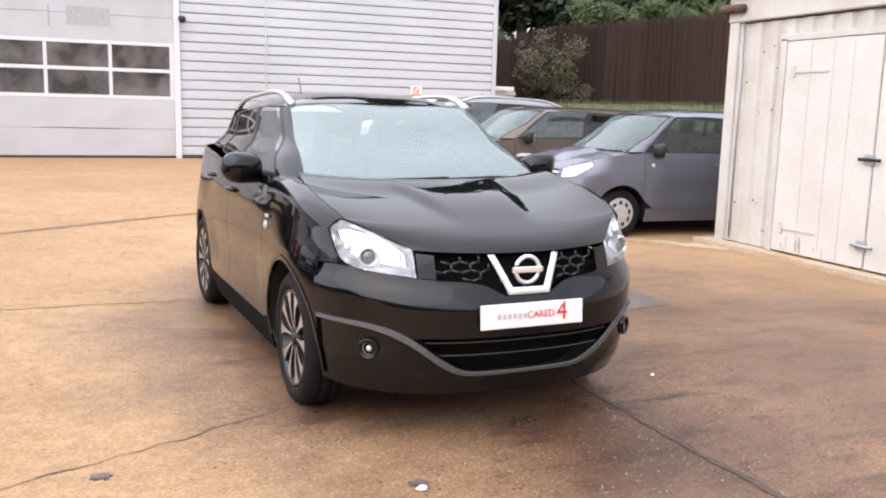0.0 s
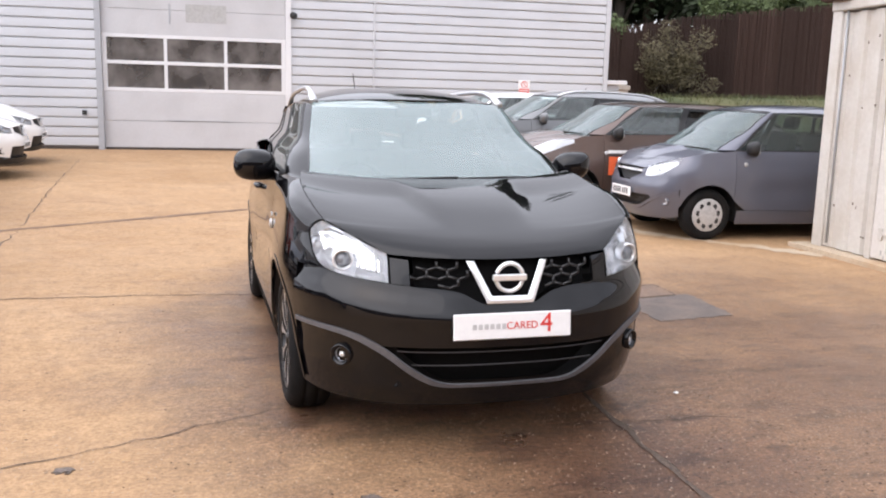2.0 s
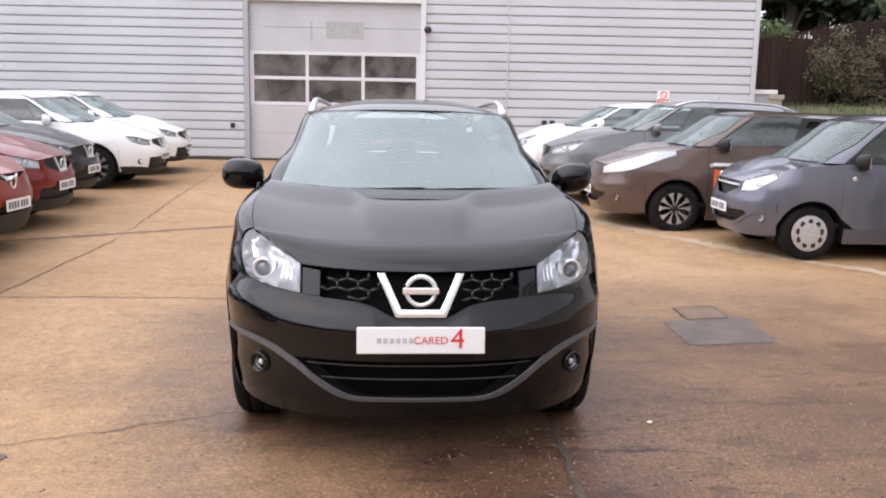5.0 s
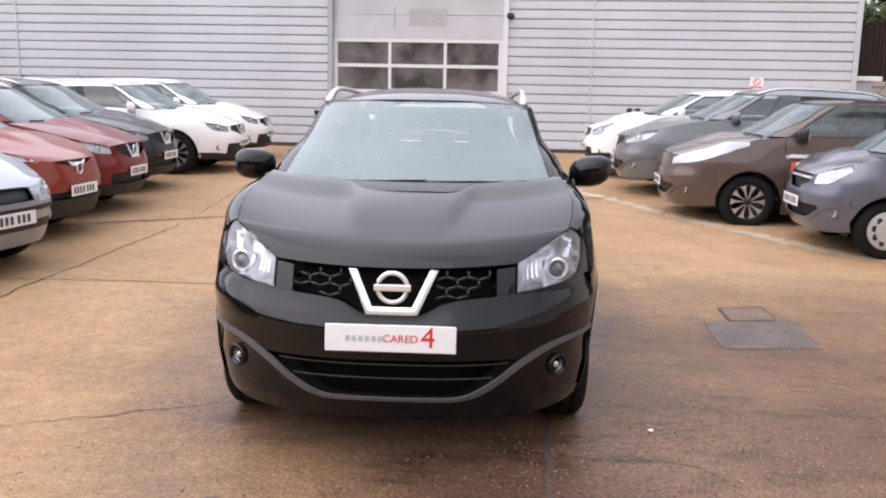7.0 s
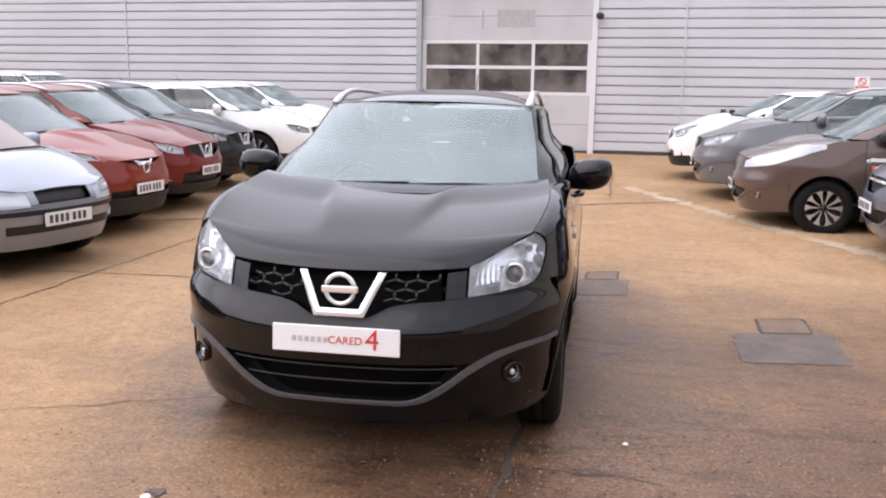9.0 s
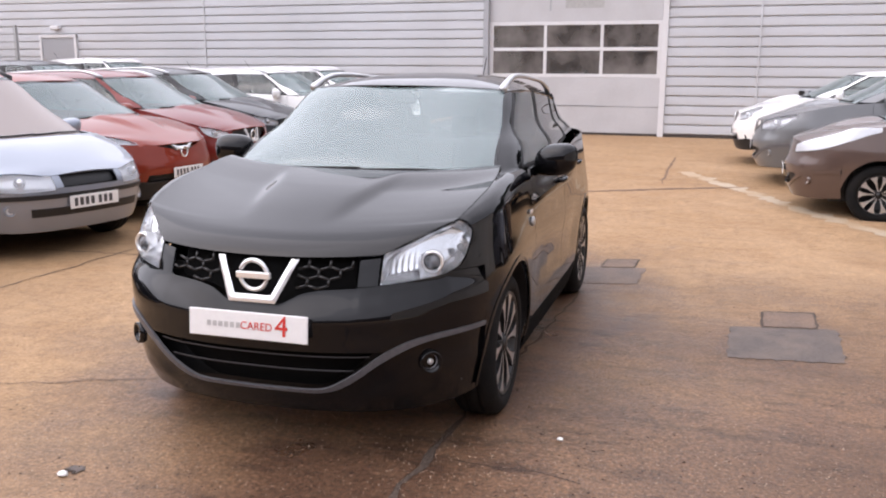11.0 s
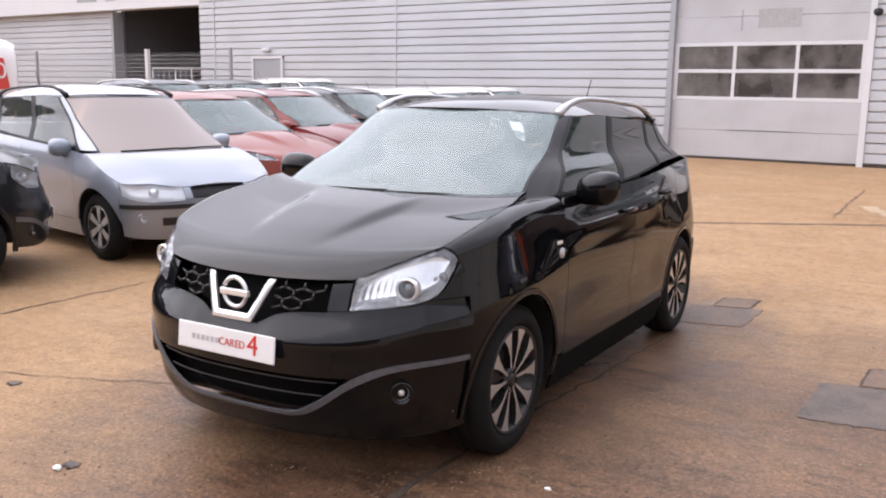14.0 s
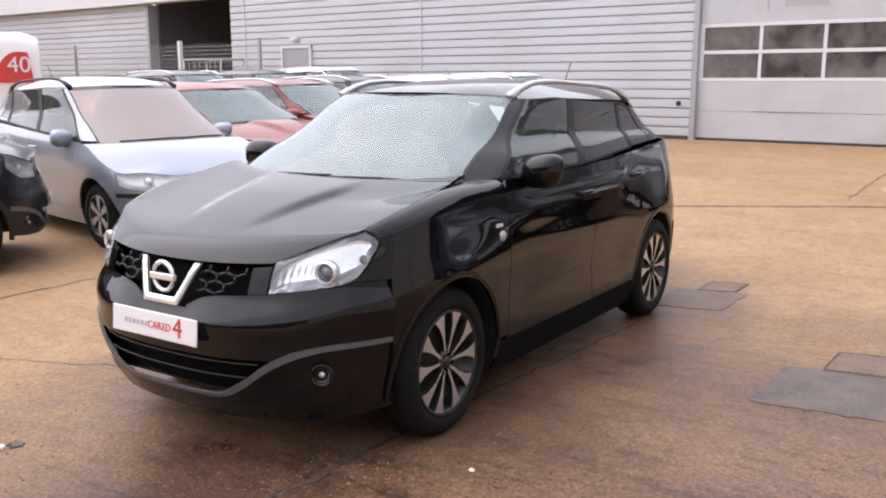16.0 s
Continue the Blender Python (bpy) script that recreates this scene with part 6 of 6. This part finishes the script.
car("silver_estate", SILVER, (-2.56, 6.98, 0), 82, "silver people carrier with dark bumper strip", dict(wb=2.69, fo=.75, hw=.87, rails=True, rail_silver=False, spokes="six", rt=.31, rr=.2, nose="none", tint=False, arch=False, rim_mats=(RIMBLACK, STEEL), zr=1.62, zwt=1.48, zc=.98, yc=.02, ywt=.86, zn=.715, lamp=(.36, -.38, .68, .745, .605), lamp_low=[.582, .578, .59, .63], bright_lamp=True, flat_nose=.535, pleat=0, strip=TRIM, screen=WARM_SCREEN, zp=.47), group=GR, seats=CREAM)
car("orange_crossover", ORANGE, (-3.14, 8.88, 0), 90, "metallic orange-red small crossover", dict(wb=2.53, rails=False, round_lamps=True, arch_black=True, bright_lamp=True, strip=TRIM, lip_mat=TRIM, zn=.80, zc=1.06, zr=1.56, zwt=1.43, lamp=(.58, -.30, .83, .93, .795), lamp_low=[.817, .825, .87, .90], low=.40), group=GR)
car("red_crossover", RED, (-3.42, 10.72, ground_z(0, 10.72)), 93, "metallic red crossover with roof rails", dict(zn=.835, zc=1.08, zr=1.57, zwt=1.445, lamp=(.50, -.52, .775, .88, .715), lamp_low=[.72, .735, .765, .825], lip_mat=TRIM, strip=TRIM, low=.335, bright_lamp=True), group=GR)
car("dark_crossover", CHARCOAL, (-3.82, 12.65, ground_z(0, 12.65)), 93, "dark charcoal crossover between other cars", dict(zn=.835, zc=1.08, zr=1.57, zwt=1.445, lamp=(.50, -.52, .775, .88, .715), lamp_low=[.72, .735, .765, .825], lip_mat=TRIM, strip=TRIM, low=.335), group=GR)
car("white_estate", WHITE, (-3.62, 15.15, ground_z(0, 15.15)), 93, "large white crossover near the workshop", dict(zn=.80, zc=1.04, zwt=1.40, lamp=(.50, -.52, .745, .85, .685), lamp_low=[.69, .705, .735, .795], lip_mat=TRIM, strip=TRIM, low=.30, wb=2.70, fo=.93, zr=1.51), group=GR)
car("white_estate", WHITE, (-3.75, 17.35, ground_z(0, 17.35)), 93, "white crossover parked beside the workshop wall", dict(zn=.80, zc=1.04, zwt=1.40, lamp=(.50, -.52, .745, .85, .685), lamp_low=[.69, .705, .735, .795], lip_mat=TRIM, strip=TRIM, low=.30, zr=1.51), group=GR)

# second row behind, of which little more than the roofs shows
GB = "cars in the back row"
car("dark_crossover", CHARCOAL, (-8.7, 12.9, ground_z(0, 12.9)), 90, "dark crossover with silver roof rails", dict(zr=1.68, zwt=1.55), group=GB)
car("dark_crossover", CHARCOAL, (-8.9, 15.1, ground_z(0, 15.1)), 90, "dark crossover in the back row", dict(zr=1.66, zwt=1.53, rails=False), group=GB)
car("white_crossover", WHITE, (-9.0, 17.4, ground_z(0, 17.4)), 90, "white crossover with a dark glass roof edge", dict(zr=1.68, zwt=1.55), group=GB)
# black off-roader parked across
car("black_offroader", CHARCOAL, (-3.12, 5.08, 0), 152, "black off-road car with grey alloy wheels", dict(fo=.74, zr=1.72, zwt=1.57, zn=.95, zc=1.14, rt=.36, spokes="five", rim_mats=(STEEL, ALLOY), arch_black=True, nose="none", lamp=(.5, -.36, .86, 1.0, .76), zs=.26), group=GR)


def van(place, turn):
    """A white high-roof van: shell, cab glass, bumper, wheels and a printed panel."""
    ob = new("van")
    ob.matrix_world = Matrix.Translation(place) @ pose(0, 0, 0, 0, 0, turn)
    tagged(ob, "white high-roof van with a red printed panel", "van")

    def shell(a, b):
        y = -2.4 + 4.8 * a
        t = b * 2 - 1
        nose = min(1, (a * 4.8 + .02) / 1.5)
        top = 1.05 + 1.30 * nose ** .75 - .10 * max(0, (a - .93) / .07) ** 2
        w = .98 - .12 * max(0, 1 - a * 6) ** 2
        ang = t * math.pi * .5
        x = w * math.copysign(abs(math.sin(ang)) ** .22, ang)
        z = .3 + (top - .3) * abs(math.cos(ang)) ** .22
        return (x, y, z)
    sheet("shell", shell, 40, 48, WHITE, ob, "", .02, (0, 0, 1))
    bar("tail_door", -.93, .93, 2.36, 2.42, .35, 2.1, WHITE, "", "", .03, ob)
    bar("bumper", -.95, .95, -2.52, -2.3, .3, .6, TRIM, "", "", .06, ob)
    bar("floor_pan", -.9, .9, -2.3, 2.35, .25, .4, TRIM, "", "", .02, ob)
    K = dict(HERO, rt=.34, hw=.96, rr=.2, spokes="five", rim_mats=(STEEL, STEEL))
    for s in (-1, 1):
        for y in (-1.5, 1.5):
            wheel(ob, s, y, K)
    board = [(-.32 + .36 * (1 - math.cos(math.pi * k / 24)), .50 * math.sin(math.pi * k / 24)) for k in range(13)] + [(.18, .49), (.25, .0)]
    for s in (-1, 1):
        V = [(s * 1.0, 2.05 + p[0], 1.52 + p[1]) for p in board] + [(s * .96, 2.05 + p[0], 1.52 + p[1]) for p in board]
        n = len(board)
        F = [tuple(range(n)), tuple(range(2 * n - 1, n - 1, -1))] + [(i, n + i, n + (i + 1) % n, (i + 1) % n) for i in range(n)]
        put("printed_panel", V, F, SIGNR, ob, "red arched panel", False)
    tx = lettering("40", .36, (0, 0, 0), SIGNW, ob)
    tx.matrix_basis = Matrix.Translation((1.004, 2.09, 1.80)) @ pose(0, 0, 0, 90, 0, 90)
    return ob


van((-11.38, 7.79, 0), 332)
# printed panel on the brown car's door
pan = new("door_sticker")
pan.location = (5.45, 10.995, .72)
tagged(pan, "orange and white advertising sticker on a car door", "sticker")
bar("orange_panel", -.10, .32, -.004, .004, -.14, .10, material("orange_print", (0.75, 0.13, 0.04), 0.5), "", "", 0, pan)
bar("white_bar", -.12, .5, -.0045, .004, .145, .185, SIGNW, "", "", 0, pan)
